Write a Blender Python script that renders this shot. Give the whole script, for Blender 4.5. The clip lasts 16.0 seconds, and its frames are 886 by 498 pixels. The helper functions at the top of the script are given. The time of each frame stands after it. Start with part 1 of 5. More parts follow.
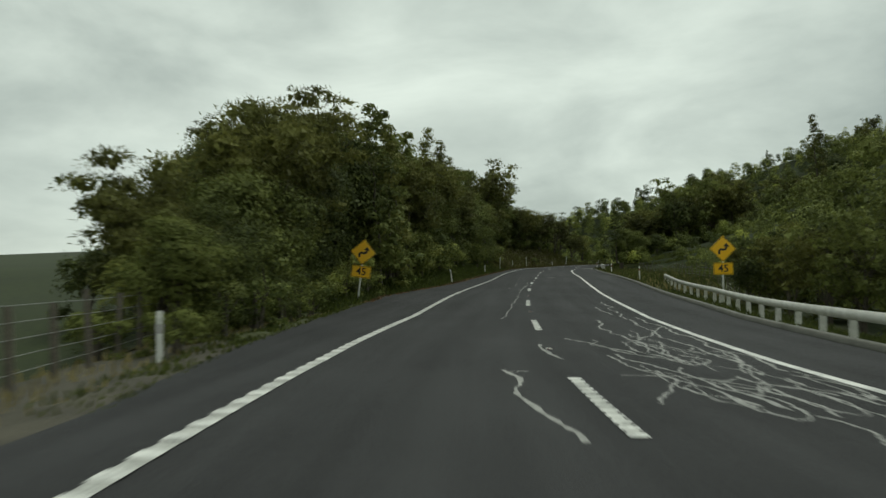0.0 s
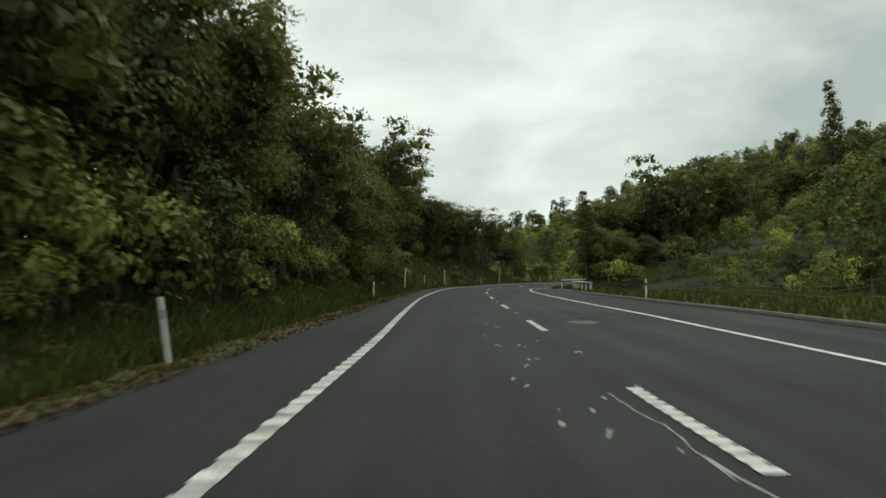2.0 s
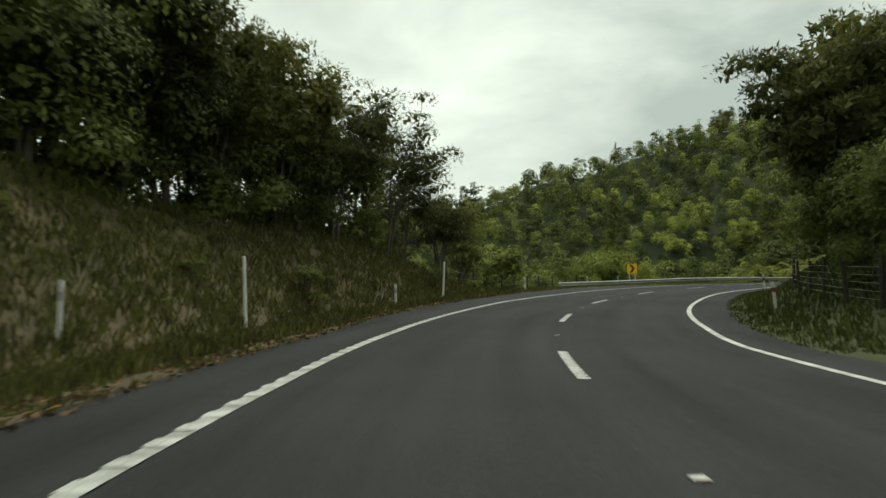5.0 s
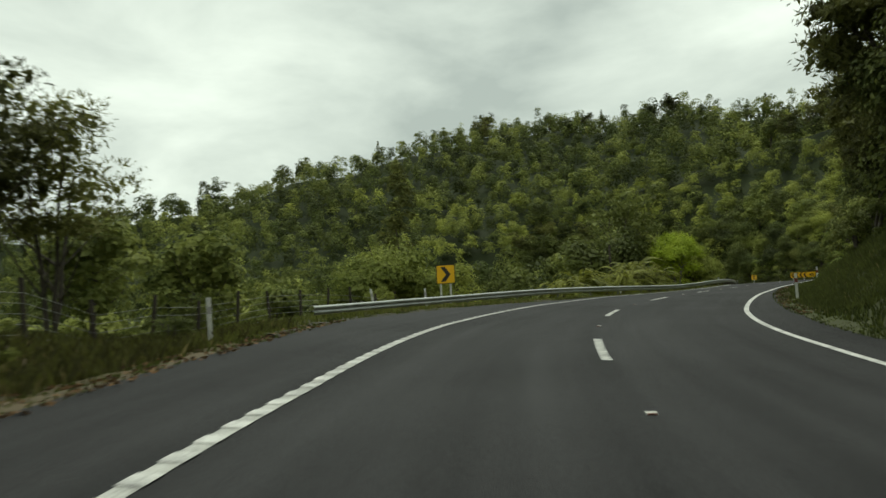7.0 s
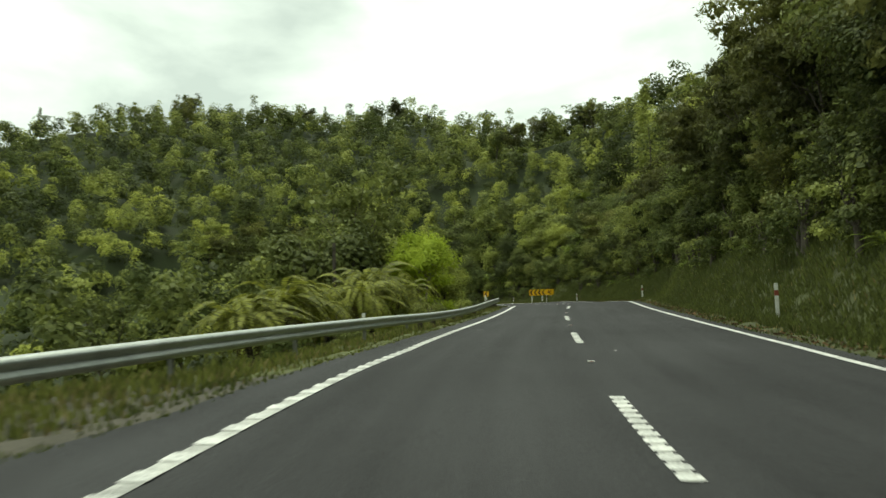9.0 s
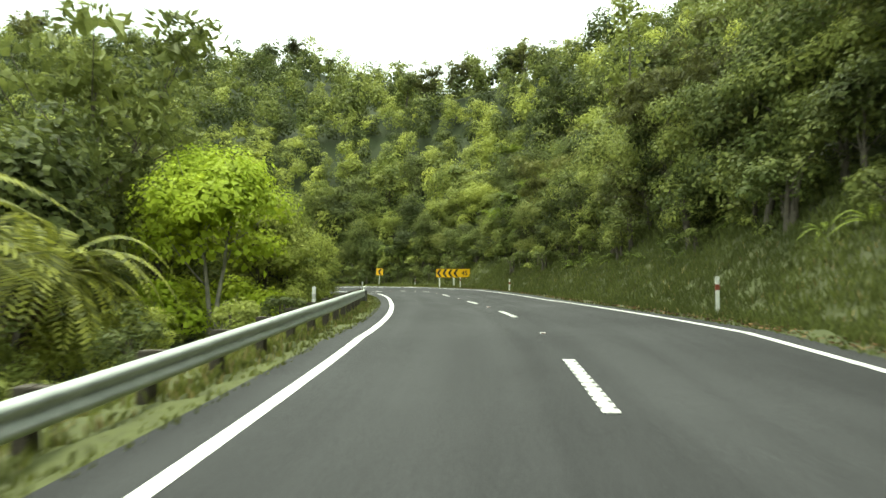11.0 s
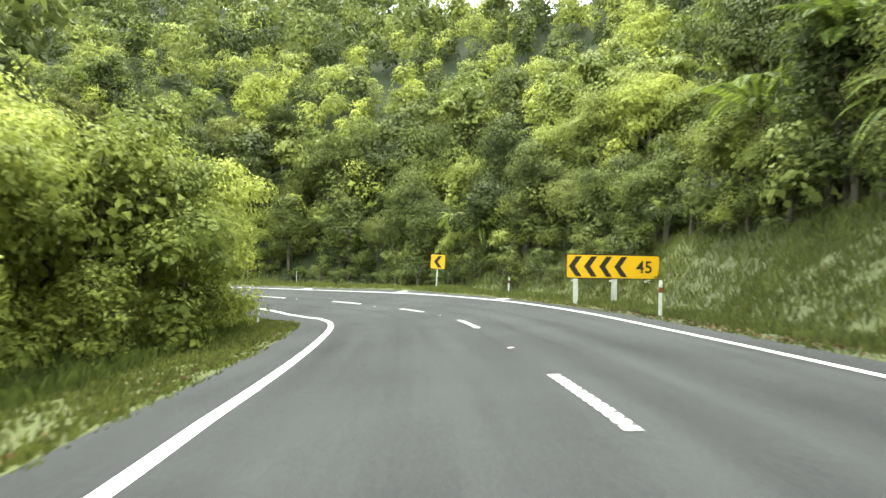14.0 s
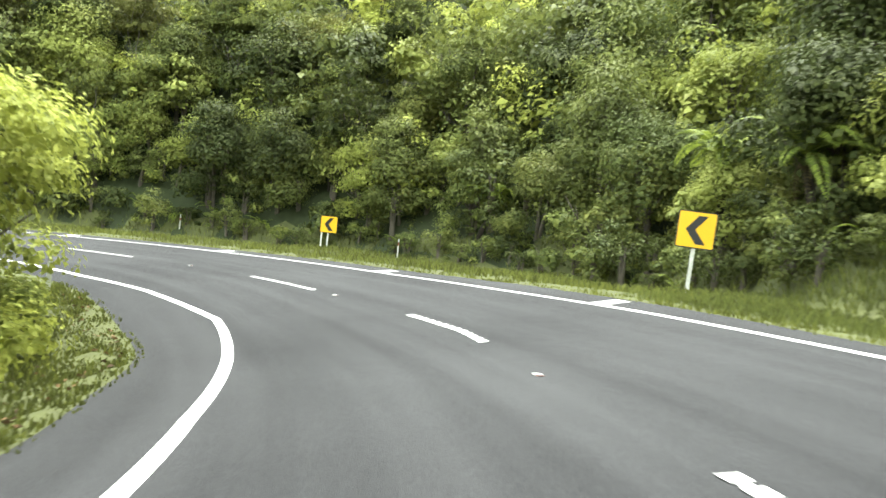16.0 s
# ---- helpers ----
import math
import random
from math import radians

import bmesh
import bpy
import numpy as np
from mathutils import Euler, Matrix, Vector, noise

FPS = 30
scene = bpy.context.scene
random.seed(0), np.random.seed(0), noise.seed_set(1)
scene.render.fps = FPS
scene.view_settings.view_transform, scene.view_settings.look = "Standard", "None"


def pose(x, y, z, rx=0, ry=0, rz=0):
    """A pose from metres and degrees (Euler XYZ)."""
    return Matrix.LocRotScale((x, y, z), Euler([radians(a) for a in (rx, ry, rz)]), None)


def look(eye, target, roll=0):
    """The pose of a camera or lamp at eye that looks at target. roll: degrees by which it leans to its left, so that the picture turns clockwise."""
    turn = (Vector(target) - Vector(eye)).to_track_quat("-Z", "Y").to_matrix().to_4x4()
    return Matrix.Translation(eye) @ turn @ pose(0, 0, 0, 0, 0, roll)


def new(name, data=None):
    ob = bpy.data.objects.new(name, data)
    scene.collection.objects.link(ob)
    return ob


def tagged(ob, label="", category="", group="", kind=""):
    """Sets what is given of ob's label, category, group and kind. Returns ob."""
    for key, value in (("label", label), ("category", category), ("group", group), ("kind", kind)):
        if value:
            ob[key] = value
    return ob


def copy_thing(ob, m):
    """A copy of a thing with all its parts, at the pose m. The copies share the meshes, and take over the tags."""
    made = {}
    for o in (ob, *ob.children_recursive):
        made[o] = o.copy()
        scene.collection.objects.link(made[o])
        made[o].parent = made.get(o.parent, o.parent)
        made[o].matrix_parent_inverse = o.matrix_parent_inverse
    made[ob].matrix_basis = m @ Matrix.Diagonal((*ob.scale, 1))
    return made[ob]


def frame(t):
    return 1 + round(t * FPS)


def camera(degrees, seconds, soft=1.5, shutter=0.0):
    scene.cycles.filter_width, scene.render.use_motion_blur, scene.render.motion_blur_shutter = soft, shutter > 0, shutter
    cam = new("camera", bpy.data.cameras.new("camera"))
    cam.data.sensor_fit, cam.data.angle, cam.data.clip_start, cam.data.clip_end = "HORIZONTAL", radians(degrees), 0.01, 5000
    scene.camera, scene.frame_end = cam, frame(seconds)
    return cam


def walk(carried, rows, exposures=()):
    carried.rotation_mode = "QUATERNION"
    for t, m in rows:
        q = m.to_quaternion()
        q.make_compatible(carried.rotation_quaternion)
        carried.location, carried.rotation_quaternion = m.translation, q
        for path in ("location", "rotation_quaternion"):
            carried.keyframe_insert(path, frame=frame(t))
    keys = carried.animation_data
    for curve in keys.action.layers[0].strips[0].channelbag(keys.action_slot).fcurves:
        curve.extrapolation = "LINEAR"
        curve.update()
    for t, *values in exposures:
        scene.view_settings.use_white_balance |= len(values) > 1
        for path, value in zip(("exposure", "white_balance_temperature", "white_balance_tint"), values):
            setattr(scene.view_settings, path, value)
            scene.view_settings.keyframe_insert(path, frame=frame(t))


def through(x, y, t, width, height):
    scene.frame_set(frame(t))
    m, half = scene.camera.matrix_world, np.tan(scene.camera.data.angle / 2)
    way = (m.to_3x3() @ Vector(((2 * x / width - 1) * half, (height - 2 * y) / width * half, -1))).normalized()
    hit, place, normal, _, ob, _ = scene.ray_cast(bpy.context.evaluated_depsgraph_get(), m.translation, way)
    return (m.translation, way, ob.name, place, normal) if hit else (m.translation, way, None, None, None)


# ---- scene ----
cam = camera(67.45, 16.0, shutter=0.2)
# seconds, eye x y z, yaw, pitch, roll
ROWS = [
    (0.0, 0.29, -0.05, 1.01, -0.04, 2.68, -0.41),
    (0.5, 0.56, 10.56, 1.02, -2.68, 3.45, -0.40),
    (1.0, 1.17, 20.50, 1.13, -5.09, 4.12, -0.71),
    (1.5, 2.31, 31.56, 1.46, -7.07, 4.35, -1.01),
    (2.0, 3.72, 41.48, 1.80, -8.39, 4.21, -0.34),
    (2.5, 5.37, 52.05, 2.11, -9.23, 4.40, 0.10),
    (3.0, 6.98, 62.01, 2.51, -9.68, 4.26, -0.29),
    (3.2, 7.67, 66.44, 2.67, -9.92, 4.49, -0.74),
    (5.3, 16.30, 103.77, 3.91, -19.79, 4.04, -1.68),
    (5.5, 17.33, 106.53, 3.99, -21.49, 3.97, -1.88),
    (6.0, 20.50, 113.42, 4.21, -26.78, 4.29, -2.86),
    (6.5, 23.84, 119.22, 4.50, -32.36, 4.59, -2.69),
    (7.0, 28.12, 124.89, 4.74, -38.32, 4.20, -2.86),
    (7.5, 32.52, 129.85, 4.93, -44.19, 4.27, -2.28),
    (8.0, 37.57, 134.44, 5.08, -50.43, 4.75, -2.56),
    (8.5, 42.75, 138.19, 5.29, -56.23, 4.49, -2.52),
    (9.0, 48.85, 141.63, 5.41, -62.48, 4.13, -2.02),
    (9.5, 54.82, 144.28, 5.50, -67.54, 3.72, -1.39),
    (9.7, 57.23, 145.27, 5.53, -69.18, 3.69, -1.19),
    (11.8, 88.17, 155.00, 6.00, -69.70, 1.24, 0.48),
    (12.0, 90.77, 155.94, 5.95, -69.00, 1.38, 0.42),
    (12.5, 97.34, 158.66, 5.84, -67.46, 1.39, 0.42),
    (13.0, 104.27, 161.72, 5.75, -65.51, 1.62, 0.15),
    (13.5, 111.03, 164.96, 5.66, -63.51, 1.35, 0.50),
    (14.0, 116.68, 168.00, 5.62, -61.88, 1.15, 1.09),
    (14.5, 122.70, 171.47, 5.49, -59.70, 0.90, 1.58),
    (15.0, 127.92, 174.81, 5.32, -57.08, 0.69, 2.55),
    (15.5, 133.03, 178.48, 5.12, -53.50, -0.15, 3.55),
    (16.0, 137.25, 182.10, 4.82, -48.92, -0.83, 5.28),
]
EXPOSURES = [(0.0, -0.07, 6500, -3), (1.5, 0.13, 6500, -3), (3.0, 0.33, 6600, -3), (5.5, 0.35, 6800, -4), (7.0, 0.28, 6700, -4), (8.0, 0.33, 6700, -5), (9.0, 0.85, 6850, -8), (9.7, 1.35, 6950, -11), (12.0, 2.27, 6700, -6), (14.0, 2.73, 6450, 0), (16.0, 2.93, 6350, 4)]
walk(cam, [(t, pose(x, y, z, 90 + pitch, 0, yaw) @ pose(0, 0, 0, 0, 0, roll)) for t, x, y, z, yaw, pitch, roll in ROWS], EXPOSURES)

# ---- daylight: thick bright cloud ----
SUN_UP, SUN_ROUND = 68.0, 50.0
world = bpy.data.worlds.new("overcast_sky")
scene.world = world
world.use_nodes = True
wn, wl = world.node_tree.nodes, world.node_tree.links
wn.clear()
w_out = wn.new("ShaderNodeOutputWorld")
w_bg = wn.new("ShaderNodeBackground")
w_bg.inputs["Strength"].default_value = 0.1
sky = wn.new("ShaderNodeTexSky")
sky.sky_type, sky.sun_disc = "NISHITA", False
sky.sun_elevation, sky.sun_rotation = radians(SUN_UP), radians(SUN_ROUND)
coord = wn.new("ShaderNodeTexCoord")
stretch = wn.new("ShaderNodeMapping")
stretch.inputs["Scale"].default_value = (1.0, 1.0, 2.6)
wl.new(coord.outputs["Generated"], stretch.inputs["Vector"])
billow = wn.new("ShaderNodeTexNoise")
billow.inputs["Scale"].default_value, billow.inputs["Detail"].default_value = 2.3, 7.0
billow.inputs["Roughness"].default_value, billow.inputs["Distortion"].default_value = 0.52, 0.35
wl.new(stretch.outputs["Vector"], billow.inputs["Vector"])
tone = wn.new("ShaderNodeValToRGB")
tone.color_ramp.elements[0].position, tone.color_ramp.elements[0].color = 0.3, (4.1, 4.4, 4.25, 1)
tone.color_ramp.elements[1].position, tone.color_ramp.elements[1].color = 0.7, (9.2, 9.5, 9.0, 1)
wl.new(billow.outputs["Fac"], tone.inputs["Fac"])
veil = wn.new("ShaderNodeMix")
veil.data_type = "RGBA"
veil.inputs["Factor"].default_value = 0.94
wl.new(sky.outputs["Color"], veil.inputs["A"])
wl.new(tone.outputs["Color"], veil.inputs["B"])
wl.new(veil.outputs["Result"], w_bg.inputs["Color"])
wl.new(w_bg.outputs["Background"], w_out.inputs["Surface"])

sun = new("sun", bpy.data.lights.new("sun", "SUN"))
sun.data.energy, sun.data.angle, sun.data.color = 1.35, radians(14), (1.0, 0.96, 0.9)
sa, sr = radians(SUN_UP), radians(SUN_ROUND)
sun.matrix_world = look((0, 0, 80), (-40 * math.sin(sr) * math.cos(sa), -40 * math.cos(sr) * math.cos(sa), 80 - 40 * math.sin(sa)))

# ---- materials ----
rng = np.random.default_rng(7)


def material(name, base, dark=None, rough=0.8, scale=6.0, fine=60.0, bump=0.3, metal=0.0, island=0.0, through=0.0, spec=0.4, low=0.3, high=0.75, deep=0.02):
    """A surface with two scales of variation between dark and base, fine relief, and, for leaves, light passing through."""
    m = bpy.data.materials.new(name)
    m.use_nodes = True
    n, l = m.node_tree.nodes, m.node_tree.links
    p = n["Principled BSDF"]
    dark = dark or tuple(c * 0.6 for c in base)
    geo = n.new("ShaderNodeTexCoord")
    big, small = n.new("ShaderNodeTexNoise"), n.new("ShaderNodeTexNoise")
    big.inputs["Scale"].default_value, big.inputs["Detail"].default_value = scale, 4.0
    small.inputs["Scale"].default_value, small.inputs["Detail"].default_value = fine, 3.0
    for t in (big, small):
        l.new(geo.outputs["Object"], t.inputs["Vector"])
    add = n.new("ShaderNodeMath")
    add.operation = "MULTIPLY_ADD"
    add.inputs[1].default_value = 0.45
    l.new(small.outputs["Fac"], add.inputs[0])
    half = n.new("ShaderNodeMath")
    half.operation = "MULTIPLY"
    half.inputs[1].default_value = 0.6
    l.new(big.outputs["Fac"], half.inputs[0])
    l.new(half.outputs[0], add.inputs[2])
    last = add.outputs[0]
    if island:
        info, obj = n.new("ShaderNodeNewGeometry"), n.new("ShaderNodeObjectInfo")
        a = n.new("ShaderNodeMath")
        a.operation, a.inputs[1].default_value = "MULTIPLY_ADD", island
        l.new(info.outputs["Random Per Island"], a.inputs[0])
        l.new(last, a.inputs[2])
        b = n.new("ShaderNodeMath")
        b.operation, b.inputs[1].default_value = "MULTIPLY_ADD", 0.3
        l.new(obj.outputs["Random"], b.inputs[0])
        l.new(a.outputs[0], b.inputs[2])
        c = n.new("ShaderNodeMath")
        c.operation, c.inputs[1].default_value = "SUBTRACT", island * 0.5 + 0.15
        l.new(b.outputs[0], c.inputs[0])
        last = c.outputs[0]
    ramp = n.new("ShaderNodeValToRGB")
    ramp.color_ramp.elements[0].position, ramp.color_ramp.elements[0].color = low, (*dark, 1)
    ramp.color_ramp.elements[1].position, ramp.color_ramp.elements[1].color = high, (*base, 1)
    l.new(last, ramp.inputs["Fac"])
    l.new(ramp.outputs["Color"], p.inputs["Base Color"])
    p.inputs["Roughness"].default_value, p.inputs["Metallic"].default_value = rough, metal
    p.inputs["Specular IOR Level"].default_value = spec
    if bump:
        bp = n.new("ShaderNodeBump")
        bp.inputs["Strength"].default_value, bp.inputs["Distance"].default_value = bump, deep
        l.new(small.outputs["Fac"], bp.inputs["Height"])
        l.new(bp.outputs["Normal"], p.inputs["Normal"])
    if through:
        tr, mix = n.new("ShaderNodeBsdfTranslucent"), n.new("ShaderNodeMixShader")
        l.new(ramp.outputs["Color"], tr.inputs["Color"])
        mix.inputs["Fac"].default_value = through
        l.new(p.outputs["BSDF"], mix.inputs[1])
        l.new(tr.outputs["BSDF"], mix.inputs[2])
        l.new(mix.outputs["Shader"], n["Material Output"].inputs["Surface"])
    return m


def leaf(name, base, dark, through=0.35, island=0.14, rough=0.62):
    """Foliage: broad drifts of colour from plant to plant, patches within a crown, and leaf-sized speckle and relief."""
    m = bpy.data.materials.new(name)
    m.use_nodes = True
    n, l = m.node_tree.nodes, m.node_tree.links
    p = n["Principled BSDF"]
    co, info, obj = n.new("ShaderNodeTexCoord"), n.new("ShaderNodeNewGeometry"), n.new("ShaderNodeObjectInfo")
    total = None
    fine = None
    for scale, detail, weight in ((0.24, 2.0, 0.62), (1.4, 3.0, 0.3), (6.5, 2.0, 0.34)):
        t = n.new("ShaderNodeTexNoise")
        t.inputs["Scale"].default_value, t.inputs["Detail"].default_value = scale, detail
        l.new(co.outputs["Object"], t.inputs["Vector"])
        fine = t.outputs["Fac"]
        k = n.new("ShaderNodeMath")
        k.operation, k.inputs[1].default_value, k.inputs[2].default_value = "MULTIPLY_ADD", weight, -0.13 - island / 2 - 0.14
        l.new(fine, k.inputs[0])
        if total is not None:
            l.new(total, k.inputs[2])
        total = k.outputs[0]
    plant_tone = n.new("ShaderNodeAttribute")
    plant_tone.attribute_name = "tone"
    for source, weight in ((info.outputs["Random Per Island"], island), (obj.outputs["Random"], 0.28), (plant_tone.outputs["Fac"], 0.42)):
        k = n.new("ShaderNodeMath")
        k.operation, k.inputs[1].default_value = "MULTIPLY_ADD", weight
        l.new(source, k.inputs[0])
        l.new(total, k.inputs[2])
        total = k.outputs[0]
    ramp = n.new("ShaderNodeValToRGB")
    ramp.color_ramp.elements[0].position, ramp.color_ramp.elements[0].color = 0.34, (*dark, 1)
    ramp.color_ramp.elements[1].position, ramp.color_ramp.elements[1].color = 0.67, (*base, 1)
    l.new(total, ramp.inputs["Fac"])
    l.new(ramp.outputs["Color"], p.inputs["Base Color"])
    p.inputs["Roughness"].default_value, p.inputs["Specular IOR Level"].default_value = rough, 0.14
    b = n.new("ShaderNodeBump")
    b.inputs["Strength"].default_value, b.inputs["Distance"].default_value = 0.7, 0.12
    l.new(fine, b.inputs["Height"])
    l.new(b.outputs["Normal"], p.inputs["Normal"])
    tr, mix = n.new("ShaderNodeBsdfTranslucent"), n.new("ShaderNodeMixShader")
    l.new(ramp.outputs["Color"], tr.inputs["Color"])
    mix.inputs["Fac"].default_value = through
    l.new(p.outputs["BSDF"], mix.inputs[1])
    l.new(tr.outputs["BSDF"], mix.inputs[2])
    l.new(mix.outputs["Shader"], n["Material Output"].inputs["Surface"])
    return m


def road_surface(name, base, dark):
    """Chip seal laid out along the road: aggregate, streaks worn by wheels, and broad patches."""
    m = bpy.data.materials.new(name)
    m.use_nodes = True
    n, l = m.node_tree.nodes, m.node_tree.links
    p = n["Principled BSDF"]
    uv, co = n.new("ShaderNodeUVMap"), n.new("ShaderNodeTexCoord")
    uv.uv_map = "UVMap"
    stretch = n.new("ShaderNodeMapping")
    stretch.inputs["Scale"].default_value = (1.5, 0.06, 1)
    l.new(uv.outputs["UV"], stretch.inputs["Vector"])
    grains = []
    for source, scale, detail in ((stretch.outputs["Vector"], 1.0, 3.0), (co.outputs["Object"], 0.22, 5.0), (co.outputs["Object"], 26.0, 2.0), (co.outputs["Object"], 95.0, 2.0)):
        t = n.new("ShaderNodeTexNoise")
        t.inputs["Scale"].default_value, t.inputs["Detail"].default_value = scale, detail
        l.new(source, t.inputs["Vector"])
        grains.append(t.outputs["Fac"])
    total = None
    for g, w in zip(grains, (0.34, 0.3, 0.24, 0.3)):
        k = n.new("ShaderNodeMath")
        k.operation, k.inputs[1].default_value = "MULTIPLY_ADD", w
        l.new(g, k.inputs[0])
        if total is None:
            k.inputs[2].default_value = -0.09
        else:
            l.new(total, k.inputs[2])
        total = k.outputs[0]
    ramp = n.new("ShaderNodeValToRGB")
    ramp.color_ramp.elements[0].position, ramp.color_ramp.elements[0].color = 0.36, (*dark, 1)
    ramp.color_ramp.elements[1].position, ramp.color_ramp.elements[1].color = 0.66, (*base, 1)
    l.new(total, ramp.inputs["Fac"])
    l.new(ramp.outputs["Color"], p.inputs["Base Color"])
    p.inputs["Roughness"].default_value, p.inputs["Specular IOR Level"].default_value = 0.85, 0.22
    b = n.new("ShaderNodeBump")
    b.inputs["Strength"].default_value, b.inputs["Distance"].default_value = 0.7, 0.012
    l.new(grains[3], b.inputs["Height"])
    l.new(b.outputs["Normal"], p.inputs["Normal"])
    return m


ASPHALT = road_surface("asphalt", (0.05, 0.05, 0.052), (0.012, 0.012, 0.013))
SEAL_OLD = material("worn_chipseal", (0.12, 0.118, 0.115), (0.075, 0.074, 0.072), rough=0.9, scale=0.6, fine=50.0, bump=0.6)
SCAR = material("pale_road_scar", (0.36, 0.36, 0.34), (0.16, 0.16, 0.155), rough=0.9, scale=3.0, fine=20.0, bump=0.2)
PAINT = material("road_paint", (0.66, 0.66, 0.63), (0.3, 0.3, 0.29), rough=0.7, scale=2.5, fine=28.0, bump=0.3, low=0.36, high=0.6)
PAINT_WORN = material("worn_road_paint", (0.52, 0.52, 0.49), (0.2, 0.2, 0.19), rough=0.75, scale=2.5, fine=28.0, bump=0.3, low=0.36, high=0.6)
GRIT = material("gravel_verge", (0.085, 0.076, 0.055), (0.03, 0.028, 0.02), rough=0.95, scale=1.2, fine=22.0, bump=0.8)
SOIL = material("grassy_soil", (0.064, 0.076, 0.023), (0.04, 0.042, 0.017), rough=0.95, scale=0.7, fine=9.0, bump=0.7)
CLAY = material("clay_bank", (0.13, 0.095, 0.055), (0.05, 0.05, 0.025), rough=0.95, scale=0.7, fine=7.0, bump=0.8)
MOSS = material("mossy_verge", (0.09, 0.102, 0.026), (0.052, 0.056, 0.021), rough=0.95, scale=1.3, fine=9.0, bump=0.8)
FLOOR_DUFF = material("forest_floor", (0.034, 0.046, 0.014), (0.016, 0.022, 0.008), rough=1.0, scale=0.15, fine=3.0, bump=0.6)
WHITE = material("white_post_plastic", (0.78, 0.78, 0.74), (0.5, 0.5, 0.46), rough=0.5, scale=5.0, fine=40.0, bump=0.1)
WHITE_WOOD = material("white_painted_timber", (0.72, 0.72, 0.68), (0.42, 0.41, 0.37), rough=0.7, scale=4.0, fine=30.0, bump=0.3)
RED_BAND = material("red_reflector", (0.22, 0.065, 0.04), (0.2, 0.04, 0.03), rough=0.35, bump=0)
GREY_BAND = material("grey_band", (0.45, 0.44, 0.42), (0.3, 0.29, 0.28), rough=0.5, bump=0)
YELLOW = material("sign_yellow", (0.86, 0.5, 0.015), (0.76, 0.42, 0.012), rough=0.4, scale=2.0, fine=30.0, bump=0)
BLACK = material("sign_black", (0.025, 0.024, 0.022), (0.018, 0.018, 0.018), rough=0.45, bump=0)
STEEL = material("galvanised_steel", (0.48, 0.5, 0.48), (0.28, 0.3, 0.28), rough=0.45, scale=3.0, fine=25.0, bump=0.1, metal=0.75)
OLD_WOOD = material("weathered_post_timber", (0.16, 0.14, 0.11), (0.06, 0.052, 0.042), rough=0.9, scale=5.0, fine=40.0, bump=0.6)
DARK_WOOD = material("dark_post_timber", (0.075, 0.06, 0.045), (0.03, 0.026, 0.02), rough=0.9, scale=5.0, fine=40.0, bump=0.6)
STEEL_DULL = material("dull_grey_steel", (0.2, 0.2, 0.18), (0.08, 0.085, 0.07), rough=0.6, scale=4.0, fine=25.0, bump=0.2, metal=0.4)
WIRE = material("fence_wire", (0.3, 0.3, 0.29), (0.2, 0.2, 0.19), rough=0.5, metal=0.6, bump=0)
CONCRETE = material("kerb_concrete", (0.16, 0.155, 0.14), (0.06, 0.062, 0.05), rough=0.9, scale=1.5, fine=25.0, bump=0.4)
BARK = material("bark", (0.13, 0.11, 0.085), (0.045, 0.04, 0.03), rough=0.95, scale=3.0, fine=25.0, bump=0.8)
PALE_BARK = material("pale_bark", (0.28, 0.26, 0.21), (0.12, 0.11, 0.09), rough=0.95, scale=3.0, fine=25.0, bump=0.6)
FERN_TRUNK = material("fern_trunk", (0.05, 0.04, 0.03), (0.02, 0.017, 0.012), rough=1.0, scale=6.0, fine=40.0, bump=1.0)
L_MANUKA = leaf("manuka_leaf", (0.185, 0.19, 0.052), (0.06, 0.066, 0.022), 0.34)
L_DARK = leaf("dark_forest_leaf", (0.185, 0.21, 0.056), (0.052, 0.066, 0.02), 0.34)
L_BROAD = leaf("broad_leaf", (0.33, 0.36, 0.09), (0.085, 0.108, 0.03), 0.34)
L_LIGHT = leaf("light_leaf", (0.43, 0.46, 0.1), (0.16, 0.19, 0.042), 0.36)
L_WILLOW = leaf("willow_leaf", (0.42, 0.5, 0.05), (0.25, 0.33, 0.03), 0.4)
L_FERN = leaf("fern_frond", (0.22, 0.27, 0.045), (0.09, 0.12, 0.022), 0.4, 0.5, 0.6)
L_FERN_PALE = leaf("pale_fern_frond", (0.25, 0.26, 0.045), (0.1, 0.11, 0.025), 0.35, 0.5, 0.6)
L_FERN_OLD = leaf("old_fern_frond", (0.16, 0.12, 0.06), (0.06, 0.05, 0.03), 0.2)
L_RED = leaf("red_green_leaf", (0.22, 0.235, 0.06), (0.07, 0.09, 0.027), 0.3)
L_GRASS = leaf("grass_blade", (0.115, 0.135, 0.032), (0.05, 0.062, 0.018), 0.3, 0.6, 0.6)
L_LUSH = leaf("lush_grass_blade", (0.105, 0.13, 0.028), (0.05, 0.064, 0.018), 0.35, 0.4, 0.6)
L_CUT = leaf("cutting_grass_blade", (0.15, 0.17, 0.045), (0.075, 0.088, 0.026), 0.35, 0.35, 0.7)
L_BANK = leaf("bank_grass_blade", (0.13, 0.135, 0.036), (0.06, 0.058, 0.022), 0.3, 0.5, 0.6)
L_MOSSY = leaf("mossy_grass_blade", (0.17, 0.185, 0.045), (0.08, 0.09, 0.025), 0.3, 0.5, 0.6)
L_LITTER = leaf("fallen_leaf", (0.2, 0.12, 0.06), (0.07, 0.045, 0.025), 0.1, 0.8, 0.8)
